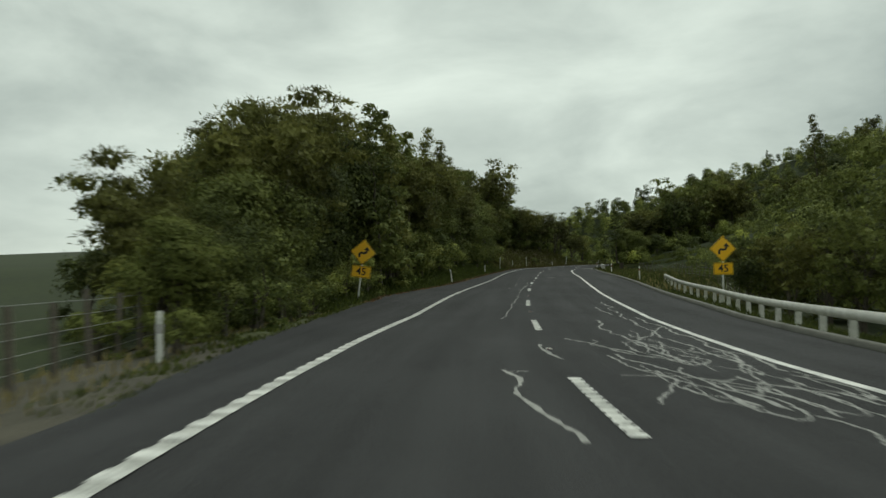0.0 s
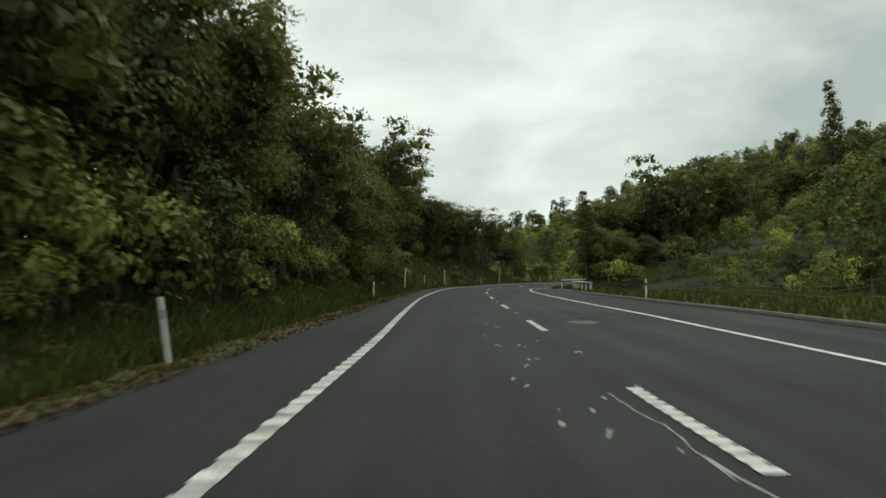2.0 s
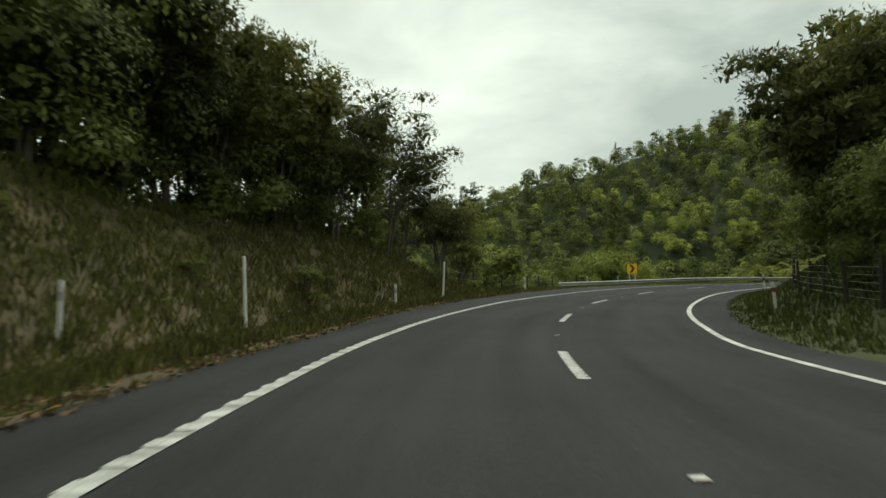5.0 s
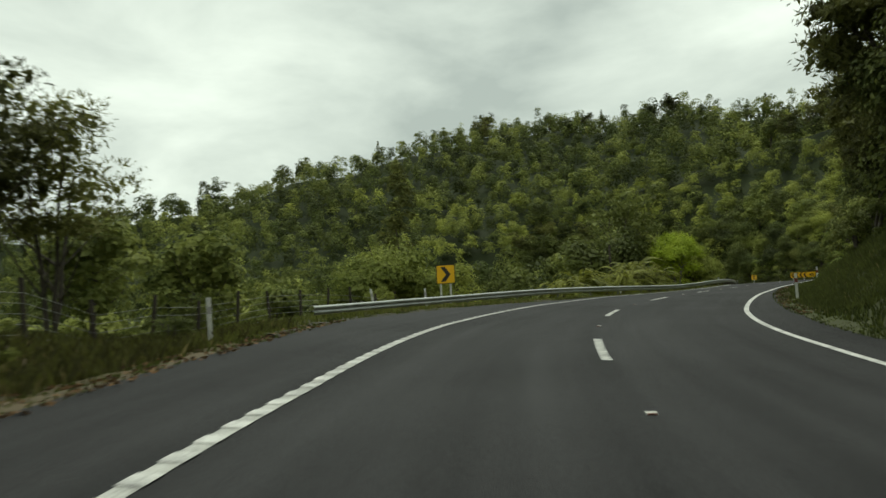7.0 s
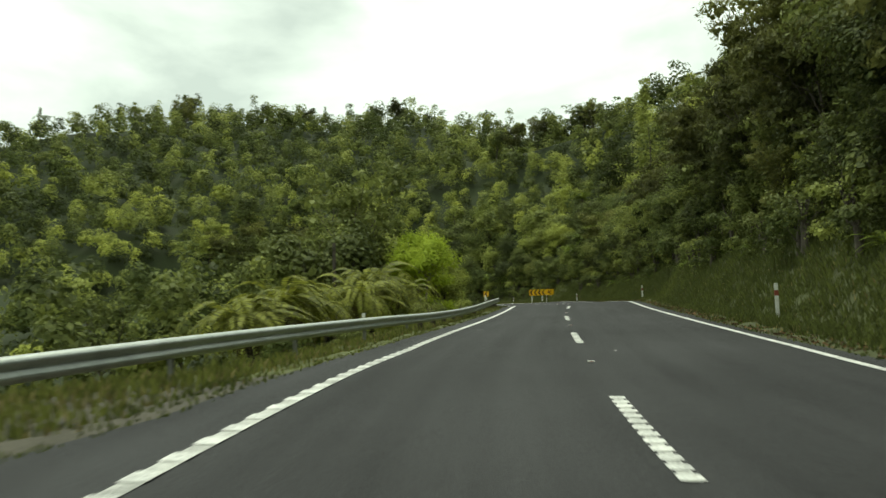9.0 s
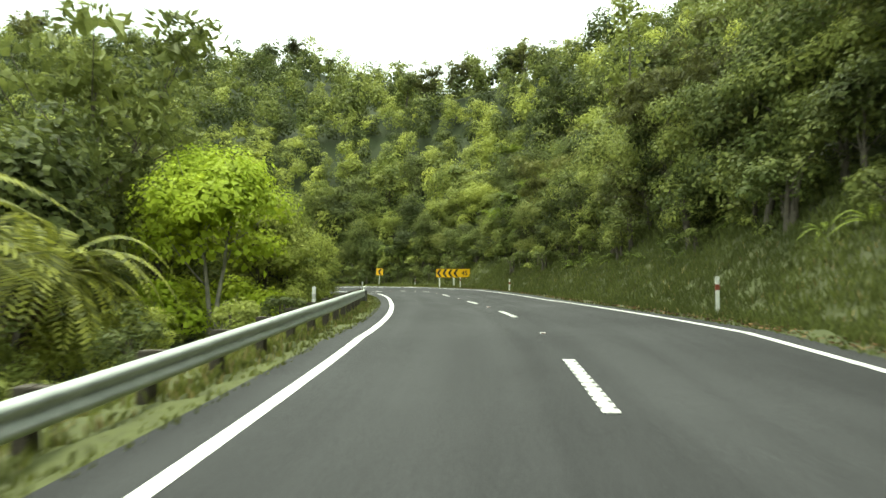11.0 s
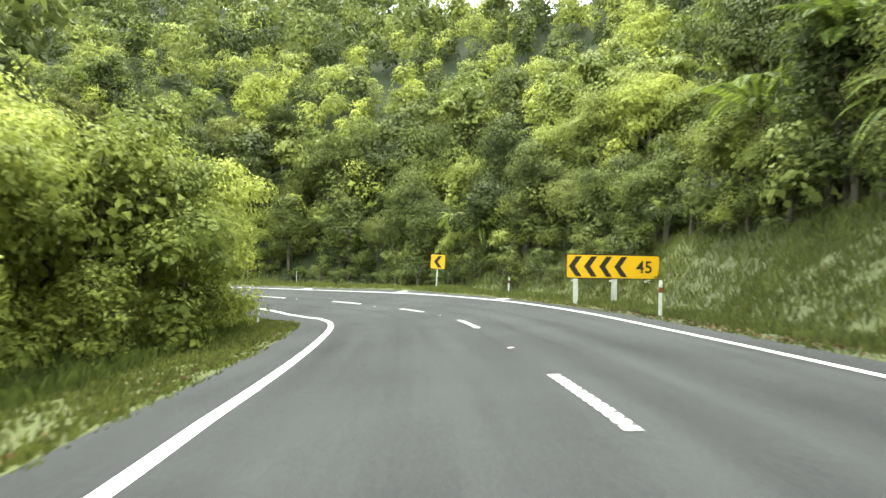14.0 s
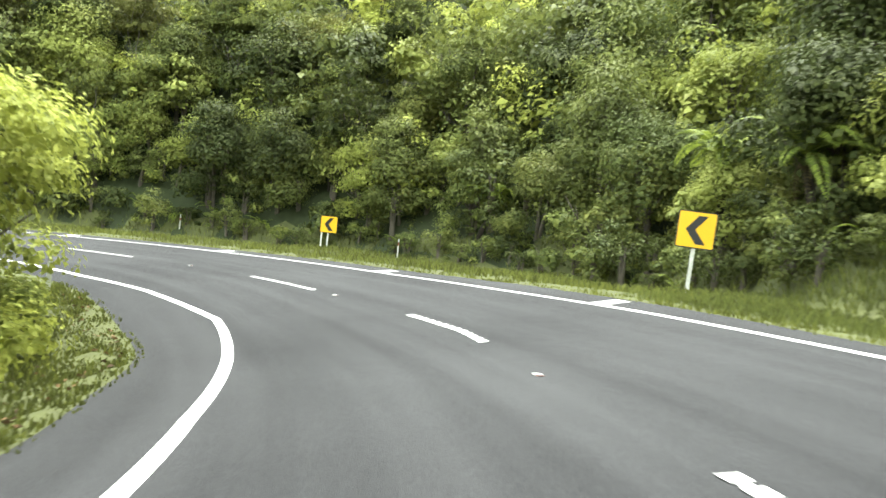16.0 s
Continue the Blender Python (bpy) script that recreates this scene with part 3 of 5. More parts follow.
def verge(side, s, mat, name, label):
    """The strip from under the seal's edge out over the bank's foot, laid on the ground's own shape."""
    table = SEAL_L if side < 0 else SEAL_R
    e = np.r_[-0.15, 0.0, 0.25, 0.6, 1.0, 1.5, 2.0, 2.6, 3.2, 4.0, 4.8, 5.6, 6.4, 7.4, 8.4]
    wide = reach(s, np.full(len(s), side)) / 7.2
    d = side * (width(table, s)[:, None] + e[None] * wide[:, None])
    p, _, r = mid(s)
    q = p[:, None] + r[:, None] * d[..., None]
    z = ground(q[..., 0], q[..., 1]) + rng.normal(0, 0.035, d.shape) * (e > 0.1)
    zr, b = grade(s)
    z[:, 0] = (zr + b * d[:, 0]) - 0.03
    z[:, 1] = (zr + b * d[:, 1]) - 0.006
    z -= np.clip((e - 7.2) / 1.2, 0, 1) * 0.5
    v = np.concatenate([q, z[..., None]], -1).reshape(-1, 3)
    n = len(e)
    i, j = np.arange(len(s) - 1)[:, None] * n, np.arange(n - 1)[None]
    f = np.stack([i + j, i + j + 1, i + n + 1 + j, i + n + j], -1).reshape(-1, 4)
    if side < 0:
        f = f[:, ::-1]
    ob = new(name, mesh(name, v, f, mat, True))
    return tagged(ob, label, "verge", kind="structure")


def span(a, b, step=0.6):
    return np.arange(a, b + step / 2, step)


verge(-1, span(-58, 12), GRIT, "verge_gravel", "stony gravel verge with thin grass beside the seal")
verge(-1, span(12, 98), SOIL, "verge_grass", "rough grass verge with leaf litter below trees")
verge(-1, span(98, 142), CLAY, "bank_clay", "crumbling clay and grass bank below bush")
verge(-1, span(142, 164), GRIT, "verge_gravel", "gravelly pull-off edge beside a guard rail")
verge(-1, span(164, 214), MOSS, "verge_grass", "yellow-green grass verge under a guard rail")
verge(-1, span(214, LAST), MOSS, "verge_moss", "yellow-green mossy verge inside the bend")
verge(1, span(-58, 110), SOIL, "verge_grass", "rough paddock grass behind the kerb")
verge(1, span(110, 150), SOIL, "verge_grass", "shaded grass verge below dark trees")
verge(1, span(150, 250), SOIL, "bank_grass", "steep grass cutting with bare patches")
verge(1, span(250, LAST), MOSS, "verge_moss", "gravel and grass verge outside the bend")


def marking(name, pieces, mat, label, category="road marking", group=""):
    ob = new(name, mesh(name, *joined(pieces), mat))
    return tagged(ob, label, category, group, "structure")


def ribbed(table, side, a, b, half):
    """An edge line with its raised ribs."""
    s = span(a, b, 0.5)
    w = side * width(table, s)
    return strip(s, w - half, w + half, 0.006)


def ribs(table, side, a, b, half):
    out = []
    for s in np.arange(a, b, 0.5):
        w = side * float(width(table, s))
        out.append(strip(np.array([s, s + 0.24]), w - half, w + half, 0.014))
    return out


marking("edge_line", [ribbed(PAINT_L, -1, -58, 176, 0.085)], PAINT_WORN, "white ribbed edge line, worn between its ribs")
marking("edge_line", [ribbed(PAINT_L, -1, 176, LAST, 0.085)], PAINT, "white ribbed edge line painted on the asphalt")
marking("edge_line_ribs", ribs(PAINT_L, -1, 2, 175, 0.1), PAINT, "raised white ribs along the edge line")
marking("edge_line", [ribbed(PAINT_R, 1, -58, LAST, 0.075)], PAINT, "white edge line painted on the asphalt")
DASHES = [-54.8, -44.9, -35.0, -25.0, -15.0, -4.8, 5.2, 15.4, 24.6, 35.7, 45.6, 56.2, 65.9, 76.8, 87.2, 97.8, 108.4, 118.8, 128.4, 138.7, 149.0, 159.2, 169.2, 178.8, 190.0, 201.6, 211.7, 222.7, 233.3, 244.8, 254.1, 262.9, 270.4, 280.0, 289.5]
for s0 in DASHES:
    run = np.linspace(s0, s0 + 3.1, 7)
    worn = [strip(run, width(CENTRE, run) - 0.055, width(CENTRE, run) + 0.055, 0.006)]
    pieces = [strip(np.array([q, q + 0.15]), *(width(CENTRE, np.array([q, q + 0.15])) + k for k in (-0.085, 0.085)), 0.012) for q in np.arange(s0, s0 + 3.1, 0.25)]
    dash = marking("centre_dash", worn, PAINT_WORN, "short ribbed white centre line dash", group="centre line dashes")
    child("raised_bars", mesh("raised_bars", *joined(pieces), PAINT), dash)
    stud = tagged(new("road_stud"), "small white raised reflective road stud", "road stud", "road studs")
    stud.matrix_world = pose(*at(s0 + 6.5, float(width(CENTRE, s0 + 6.5))), 0, 0, facing(s0 + 6.5))
    part("base", box(0.11, 0.1, 0.018, bevel=0.006), WHITE, stud)
    part("reflector", box(0.09, 0.012, 0.01, (0, -0.046, 0.006)), RED_BAND, stud)
for s0 in (256.4, 264.9, 272.7, 280.0, 286.8):
    w = float(width(PAINT_R, s0))
    marking("edge_mark", [strip(np.array([s0, s0 + 0.4]), w + 0.05, w + 0.75, 0.007)], PAINT, "white cross bar painted at the edge line", group="edge cross bars")


def squiggle(points, half, gen, step=0.15, shake=0.03):
    """A worn line on the road through (along, across) points, of uneven width."""
    p = np.array(points, float)
    u = np.r_[0, np.cumsum(np.hypot(*np.diff(p, axis=0).T))]
    q = np.arange(0, u[-1], step)
    s, d = np.interp(q, u, p[:, 0]), np.interp(q, u, p[:, 1])
    n = len(q)
    k = np.ones(5) / 5
    d = d + np.convolve(gen.normal(0, shake * 2, n + 4), k, "valid") + shake * np.sin(q * 2.1 + gen.uniform(0, 6))
    s = s + np.convolve(gen.normal(0, shake * 2, n + 4), k, "valid")
    c, h, r = mid(s)
    zr, b = grade(s)
    c = c + r * d[:, None]
    t = np.gradient(c, axis=0)
    t /= np.hypot(*t.T)[:, None] + 1e-9
    w = half * gen.uniform(0.35, 1.25, n)
    out = np.stack([t[:, 1], -t[:, 0]], 1) * w[:, None]
    z = (zr + b * d + 0.004)[:, None]
    v = np.stack([np.concatenate([c - out, z], 1), np.concatenate([c + out, z], 1)], 1).reshape(-1, 3)
    i = np.arange(n - 1) * 2
    return v, np.stack([i, i + 1, i + 3, i + 2], -1)


gs_ = np.random.default_rng(3)
CRACKS = [([(9.1, -0.76), (8.5, -0.62), (7.9, -0.71), (7.1, -0.71), (6.0, -0.55), (5.0, -0.4)], 0.035), ([(46, -0.25), (36, -0.4), (28.6, -0.43), (18.9, -0.86)], 0.02), ([(12.4, -0.06), (11.0, 0.05), (10.2, 0.21)], 0.04),
          ([(48.5, -0.39), (45.4, -0.26)], 0.012), ([(42.4, -0.26), (39.4, -0.31), (37.0, -0.44)], 0.012), ([(39.5, -1.09), (38.9, -1.15), (38.7, -0.91), (38.1, -0.61), (38.0, -0.3)], 0.03), ([(44.8, -0.96), (42.8, -1.11)], 0.03),
          ([(82.5, -0.1), (82.6, 1.1)], 0.04), ([(82.5, -2.3), (82.5, -1.9)], 0.04), ([(61.0, 1.2), (61.2, 2.2)], 0.03), ([(8.9, -0.75), (9.0, -0.35)], 0.025)]
marking("road_crack", [squiggle(p, w, gs_) for p, w in CRACKS], SCAR, "pale sealed cracks wandering over the asphalt", "road crack")
loops_ = []
for k in range(34):
    s0, d0 = gs_.uniform(4.5, 12.5), gs_.normal(2.05, 0.45)
    ln = gs_.uniform(1.2, 5.5)
    a = gs_.normal(0.0, 0.16)
    loops_.append(squiggle([(s0 + q * ln, d0 + a * q * ln + 0.16 * math.sin(q * 5 + k)) for q in np.linspace(0, 1, 8)], gs_.uniform(0.012, 0.03), gs_, 0.12, 0.04))
for k in range(5):
    s0, d0 = gs_.uniform(4.5, 9), gs_.uniform(1.6, 2.9)
    loops_.append(squiggle([(s0 + 0.9 * math.cos(q), d0 + 0.22 * math.sin(q)) for q in np.linspace(0, 5.5, 14)], 0.022, gs_, 0.1, 0.03))
for p in ([(18.8, 1.75), (15, 1.6), (13.2, 1.9), (10, 2.0)], [(27, 2.9), (20, 2.75), (15.5, 2.6), (9.5, 2.7)], [(13.6, 0.5), (12.4, 1.0), (11, 1.5)], [(8.7, 0.7), (8.6, 1.3), (8.2, 1.9)], [(24, 2.3), (21, 2.5)], [(20, 3.0), (14, 3.15), (9, 3.05)]):
    loops_.append(squiggle(p, 0.03, gs_, 0.12, 0.05))
marking("road_scar", loops_, SCAR, "tangle of pale scraped lines on the asphalt", "road scar")
patch = np.array([(59.1, 1.05), (59.2, 1.6), (58.6, 1.75), (57.9, 1.4), (58.1, 1.1), (58.6, 0.9)])
pv = np.array([at(a, b, 0.004) for a, b in patch])
marking("road_patch", [(np.concatenate([pv, pv.mean(0)[None]]), np.array([[k, (k + 1) % 6, 6, 6][:3] + [6] for k in range(6)])[:, :3])], SEAL_OLD, "pale worn patch on the asphalt", "road patch")
flecks = [squiggle([(s0, d0), (s0 + gs_.uniform(0.1, 0.35), d0 + gs_.normal(0, 0.06))], 0.022, gs_, 0.06, 0.015) for s0, d0 in zip(np.r_[gs_.uniform(46, 60, 22), gs_.uniform(68, 100, 10), gs_.uniform(150, 250, 8)], np.r_[gs_.normal(-0.9, 0.35, 22), gs_.uniform(-2.5, 2.5, 10), gs_.uniform(-3, 3, 8)])]
marking("road_fleck", flecks, SCAR, "small pale chips and flecks on the asphalt", "road fleck")

# ---- plants ----
def on_ball(n, g):
    d = g.normal(0, 1, (n, 3))
    return d / np.linalg.norm(d, axis=1)[:, None]


def together(pieces):
    """Several (places, faces, outward ways) as one."""
    v, f = joined([p[:2] for p in pieces])
    return v, f, unit(np.concatenate([p[2] for p in pieces]))


def foliage(name, crown, green, tone=None):
    """The mesh of a crown, shaded by the way that its leaf masses look out; tone: how pale each place's plant is."""
    me = mesh(name, crown[0], crown[1], green, False, crown[2])
    if tone is not None:
        me.attributes.new("tone", "FLOAT", "POINT").data.foreach_set("value", tone.astype(np.float32))
    return me


def skin(hubs, forms, per, lo, hi, length, width_, g, spread=0.8, droop=0.1, spiky=False, stray=0.12, heart=None):
    """Leaves over leaf masses, between two parts of their radius, with a few stray sprays: places, faces, outward ways."""
    n = len(hubs) * per
    d = on_ball(n, g)
    d[:, 2] = np.where(d[:, 2] < -0.35, -d[:, 2], d[:, 2])
    far = g.uniform(lo, hi, n) * np.where(g.uniform(0, 1, n) < stray, g.uniform(1.0, 1.28, n), 1.0)
    p = np.repeat(hubs, per, 0) + d * np.repeat(forms, per, 0) * far[:, None]
    v, f = (sprays if spiky else leaves)(p, d, length, width_, spread, droop, g)
    way = d + g.normal(0, 0.3, (n, 3)) + (0, 0, 0.2)
    if heart is not None:
        way = way * 0.75 + unit(p - (np.repeat(heart, per, 0) if len(heart) > 1 else heart)) * 0.8
    return v, f, np.repeat(way, 4, 0)


def clump_leaves(centres, radii, per, length, width_, g, flat=0.7, spread=0.8, droop=0.0, spiky=False, inner=0.35, heart=None):
    """Leaf masses: a skin of leaves over larger, denser ones within, with looser sprays between them."""
    c, r = np.asarray(centres, float), np.asarray(radii, float)
    form = np.stack([r, r, r * flat], 1)
    out = [skin(c, form, per, 0.76, 1.08, length, width_, g, spread, droop, spiky, heart=heart)]
    k = int(per * inner)
    if k:
        big = np.minimum(np.repeat(r, k) * 0.6, length * 1.6)
        out.append(skin(c, form, k, 0.4, 0.74, big, big * 0.72, g, 0.7, 0.1, False, 0))
    return together(out)


def stems(g, h, count, lean, r0, fork):
    """Trunks and limbs; gives the wood and the limbs' ends."""
    wood, ends = [], []
    for k in range(count):
        a = g.uniform(0, 6.28)
        way = np.array([math.cos(a), math.sin(a), 0]) * lean * g.uniform(0.4, 1.0)
        t = np.linspace(0, 1, 7)
        base = np.array([math.cos(a), math.sin(a), 0]) * 0.12 * (count > 1)
        p = base + np.outer(t, (0, 0, h * 0.8)) + np.outer(t**1.5, way * h) + g.normal(0, 0.05, (7, 3)) * t[:, None] * h * 0.25
        p[0, 2] = -0.4
        wood.append(limb_arrays(p, r0 * (1 - 0.8 * t) + 0.012, 6))
        ends.append(p[-1])
        for j in range(fork):
            i = g.integers(2, 6)
            b = g.uniform(0, 6.28)
            d = np.array([math.cos(b), math.sin(b), g.uniform(0.4, 1.1)])
            ln = h * g.uniform(0.16, 0.34)
            u = np.linspace(0, 1, 4)
            q = p[i] + np.outer(u, d * ln) + np.outer(u**2, (0, 0, ln * 0.3))
            wood.append(limb_arrays(q, r0 * 0.42 * (1 - 0.8 * u) * (1 - i / 9) + 0.008, 4))
            ends += [q[-1], q[2]]
    return joined(wood), np.array(ends)


def make_tree(name, wood, crown, bark, green):
    root = new(name)
    child("trunk", mesh("trunk", *wood, bark, True), root)
    child("crown", foliage("crown", crown, green), root)
    return root


def manuka(seed, h, green, per=34, length=0.42, wid=0.14, inner=0.25, bare=0.22, bark=BARK, more=26, thick=0.11):
    g = np.random.default_rng(seed)
    wood, ends = stems(g, h, 3, 0.22, thick, 7)
    extra = ends[g.integers(0, len(ends), more)] + g.normal(0, 0.1, (more, 3)) * h * (0.7, 0.7, 0.55)
    c = np.concatenate([ends, extra])
    c[:, 2] = np.clip(c[:, 2], h * (bare + 0.06), h * 1.02)
    return make_tree("manuka_tree", wood, clump_leaves(c, g.uniform(0.075, 0.14, len(c)) * h, per, length, wid, g, 0.62, 0.5, 0.0, True, inner), bark, green)


def broadleaf(seed, h, green, wide=0.42, low=0.2, length=0.34, wid=0.2, bark=BARK, name="broadleaf_tree", n=16, per=70):
    """Rounded leaf masses piled up on a short trunk, uneven in size, the lower ones spreading to the ground."""
    g = np.random.default_rng(seed)
    wood, ends = stems(g, h * 0.85, 2, 0.12, 0.12, 6 if h > 3 else 2)
    d = on_ball(n, g)
    d[:, 2] = np.where(d[:, 2] < -0.3, -d[:, 2], d[:, 2])
    mid_z = h * (0.5 + low / 2)
    form = np.array([wide * h, wide * h, h * (0.5 - low / 2)])
    c = d * form * g.uniform(0.45, 0.84, n)[:, None] + (0, 0, mid_z)
    c += np.stack([np.sin(c[:, 2] * 1.7 + seed), np.cos(c[:, 2] * 1.3 + seed), 0 * c[:, 2]], 1) * h * 0.06
    r = g.uniform(0.11, 0.24, n) * h
    if low < 0.15:
        k = n // 3
        a = g.uniform(0, 6.28, k)
        c = np.concatenate([c, np.stack([np.cos(a) * wide * h * 0.72, np.sin(a) * wide * h * 0.72, g.uniform(0.0, 0.2, k) * h], 1)])
        r = np.r_[r, g.uniform(0.12, 0.2, k) * h]
    crown = clump_leaves(c, r, per, length, wid, g, 0.8, 0.75, 0.15, heart=np.array([(0, 0, mid_z * 0.7)]))
    deep = skin(np.array([(0, 0, mid_z * 0.9)]), form[None], 420, 0.3, 0.78, h * 0.045, h * 0.034, g, 0.7, 0.1, False, 0)
    return make_tree(name, wood, together([crown, deep]), bark, green)


def spire(seed, h, green, wide=0.2, name="podocarp_tree"):
    g = np.random.default_rng(seed)
    wood, _ = stems(g, h * 0.9, 1, 0.0, 0.14, 0)
    n = 60
    t = np.clip(np.linspace(0.1, 1.0, n) + g.uniform(-0.02, 0.02, n), 0.08, 1.0)
    a = g.uniform(0, 6.28, n)
    r = wide * h * (1 - t) ** 0.75 * g.uniform(0.4, 1.05, n) + 0.1
    c = np.stack([np.cos(a) * r, np.sin(a) * r, t * h], 1)
    crown = clump_leaves(c, (0.04 + 0.045 * (1 - t)) * h, 22, 0.34, 0.13, g, 0.7, 0.6, 0.3, False, 0.4)
    return make_tree(name, wood, crown, BARK, green)


def frond(length, lift, droop, pairs, wide, g):
    """One fern frond: its stalk's points and leaflets."""
    t = np.linspace(0, 1, pairs)
    p = np.stack([t * length * (1 - 0.12 * t), 0 * t, lift * np.sin(t * 1.9) - droop * t**2.2], 1)
    along = np.gradient(p, axis=0)
    along /= np.linalg.norm(along, axis=1)[:, None]
    w = wide * np.sin(np.pi * np.clip(t * 0.92 + 0.09, 0, 1)) ** 0.7
    v, f = [], []
    half = length / pairs * 0.62
    for sgn in (1, -1):
        tip = p + np.array([0, sgn, 0]) * w[:, None] + along * w[:, None] * 0.35 - np.array([0, 0, 1]) * (w * 0.3)[:, None]
        m = (p + tip) / 2
        quad = np.stack([p, m + along * half, tip, m - along * half], 1)
        v.append(quad.reshape(-1, 3))
    v = np.concatenate(v)
    return v, np.arange(len(v)).reshape(-1, 4)


def spun(v, a, at_=(0, 0, 0), tip=0.0):
    m = np.array(Euler((0, tip, a)).to_matrix())
    return v @ m.T + np.asarray(at_)


def tree_fern(seed, trunk, length, fronds, green=L_FERN, fall=0.4):
    g = np.random.default_rng(seed)
    root = new("tree_fern" if trunk > 0.5 else "ground_fern")
    if trunk > 0.5:
        t = np.linspace(0, 1, 6)
        p = np.stack([0.12 * np.sin(t * 2) * trunk * 0.3, 0 * t, -0.4 + t * (trunk + 0.4)], 1)
        child("trunk", mesh("trunk", *limb_arrays(p, 0.16 - 0.05 * t, 9), FERN_TRUNK, True), root)
        top = p[-1]
    else:
        top = np.array([0, 0, 0.05])
    made = []
    for k in range(fronds):
        v, f = frond(length * g.uniform(0.6, 1.15), length * g.uniform(0.12, 0.55), length * g.uniform(fall - 0.2, fall + 0.2), 38, length * g.uniform(0.1, 0.17), g)
        made.append((spun(v, k * 2.4 + g.uniform(-0.5, 0.5), top, -g.uniform(-0.1, 0.4)), f))
    child("crown", mesh("crown", *joined(made), green), root)
    if trunk > 1.0:
        made = []
        for k in range(9):
            v, f = frond(length * 0.4, 0.04, length * 0.5, 18, length * 0.05, g)
            made.append((spun(v, k * 0.7, top - (0, 0, 0.15), 0.25), f))
        child("dead_fronds", mesh("dead_fronds", *joined(made), L_FERN_OLD), root, "dry brown hanging fronds")
    return root


KINDS = {
    "manuka": ([manuka(11, 9.0, L_MANUKA), manuka(12, 8.0, L_MANUKA), manuka(13, 10.5, L_MANUKA)], "dark olive manuka tree with fine upswept foliage", "tree"),
    "dark": ([broadleaf(21, 8.0, L_DARK, 0.36, -0.06, name="bush_tree"), broadleaf(22, 9.0, L_DARK, 0.32, -0.04, name="bush_tree"), manuka(23, 9.5, L_DARK)], "dense dark green native bush tree", "tree"),
    "broad": ([broadleaf(31, 6.0, L_BROAD, 0.44, -0.12), broadleaf(32, 7.0, L_BROAD, 0.4, -0.1), broadleaf(33, 5.0, L_BROAD, 0.5, -0.12)], "mid-green broadleaf tree, leafy to the ground", "tree"),
    "light": ([broadleaf(41, 5.5, L_LIGHT, 0.46, -0.12, 0.26, 0.14, name="shrubby_tree"), broadleaf(42, 6.5, L_LIGHT, 0.42, -0.1, 0.26, 0.14, name="shrubby_tree")], "bright yellow-green leafy roadside tree", "tree"),
    "manuka+": ([manuka(14, 9.0, L_MANUKA, 100, 0.28, 0.07), manuka(15, 9.6, L_MANUKA, 100, 0.28, 0.07), manuka(16, 8.6, L_MANUKA, 100, 0.28, 0.07)], "dark olive manuka tree with fine upswept foliage", "tree"),
    "open": ([manuka(17, 9.0, L_MANUKA, 90, 0.26, 0.06, 0.1, 0.5, more=8), manuka(18, 9.6, L_MANUKA, 90, 0.26, 0.06, 0.1, 0.46, more=8)], "thin open manuka tree with bare lower stems", "tree"),
    "stemmed": ([manuka(19, 9.4, L_MANUKA, 90, 0.28, 0.07, 0.25, 0.5, PALE_BARK, 20, 0.06), manuka(20, 8.8, L_DARK, 90, 0.28, 0.08, 0.25, 0.55, PALE_BARK, 20, 0.06)], "slender bush tree with bare pale stems under its crown", "tree"),
    "dark+": ([broadleaf(24, 8.0, L_DARK, 0.36, -0.06, 0.2, 0.115, n=24, per=190, name="bush_tree"), broadleaf(25, 8.6, L_DARK, 0.33, -0.05, 0.2, 0.11, n=26, per=190, name="bush_tree")], "dense dark green native bush tree", "tree"),
    "broad+": ([broadleaf(34, 6.2, L_BROAD, 0.44, -0.12, 0.16, 0.09, n=24, per=210), broadleaf(35, 6.8, L_BROAD, 0.4, -0.1, 0.16, 0.085, n=26, per=210), broadleaf(36, 6.0, L_RED, 0.42, -0.1, 0.16, 0.085, n=24, per=210)], "mid-green broadleaf tree, leafy to the ground", "tree"),
    "light+": ([broadleaf(43, 5.8, L_LIGHT, 0.46, -0.12, 0.15, 0.075, n=24, per=210, name="shrubby_tree"), broadleaf(44, 6.4, L_LIGHT, 0.42, -0.1, 0.15, 0.075, n=26, per=210, name="shrubby_tree")], "bright yellow-green leafy roadside tree", "tree"),
    "spire": ([spire(51, 12.0, L_DARK), spire(52, 10.0, L_DARK, 0.24), spire(53, 13.0, L_MANUKA, 0.16)], "tall narrow dark native conifer", "tree"),
    "shrub": ([broadleaf(61, 2.4, L_BROAD, 0.6, 0.0, 0.15, 0.085, name="shrub", n=8, per=64), broadleaf(62, 1.8, L_DARK, 0.7, 0.0, 0.14, 0.08, name="shrub", n=8, per=64), broadleaf(63, 2.8, L_RED, 0.55, 0.0, 0.15, 0.085, name="shrub", n=8, per=64)], "low leafy native shrub on the bank", "shrub"),
    "ponga": ([tree_fern(71, 2.6, 2.3, 18), tree_fern(72, 3.6, 2.5, 20), tree_fern(73, 1.4, 2.2, 16)], "tree fern with arching green fronds", "tree fern"),
    "fern": ([tree_fern(81, 0.0, 1.1, 11), tree_fern(82, 0.0, 0.8, 9)], "low green ground fern with arching fronds", "fern"),
    "skirted": ([tree_fern(74, 2.9, 3.0, 34, L_FERN_PALE, 0.7), tree_fern(75, 3.5, 3.2, 36, L_FERN_PALE, 0.7)], "low spreading yellow-green tree fern with drooping fronds", "tree fern"),
}
planted = {k: 0 for k in KINDS}


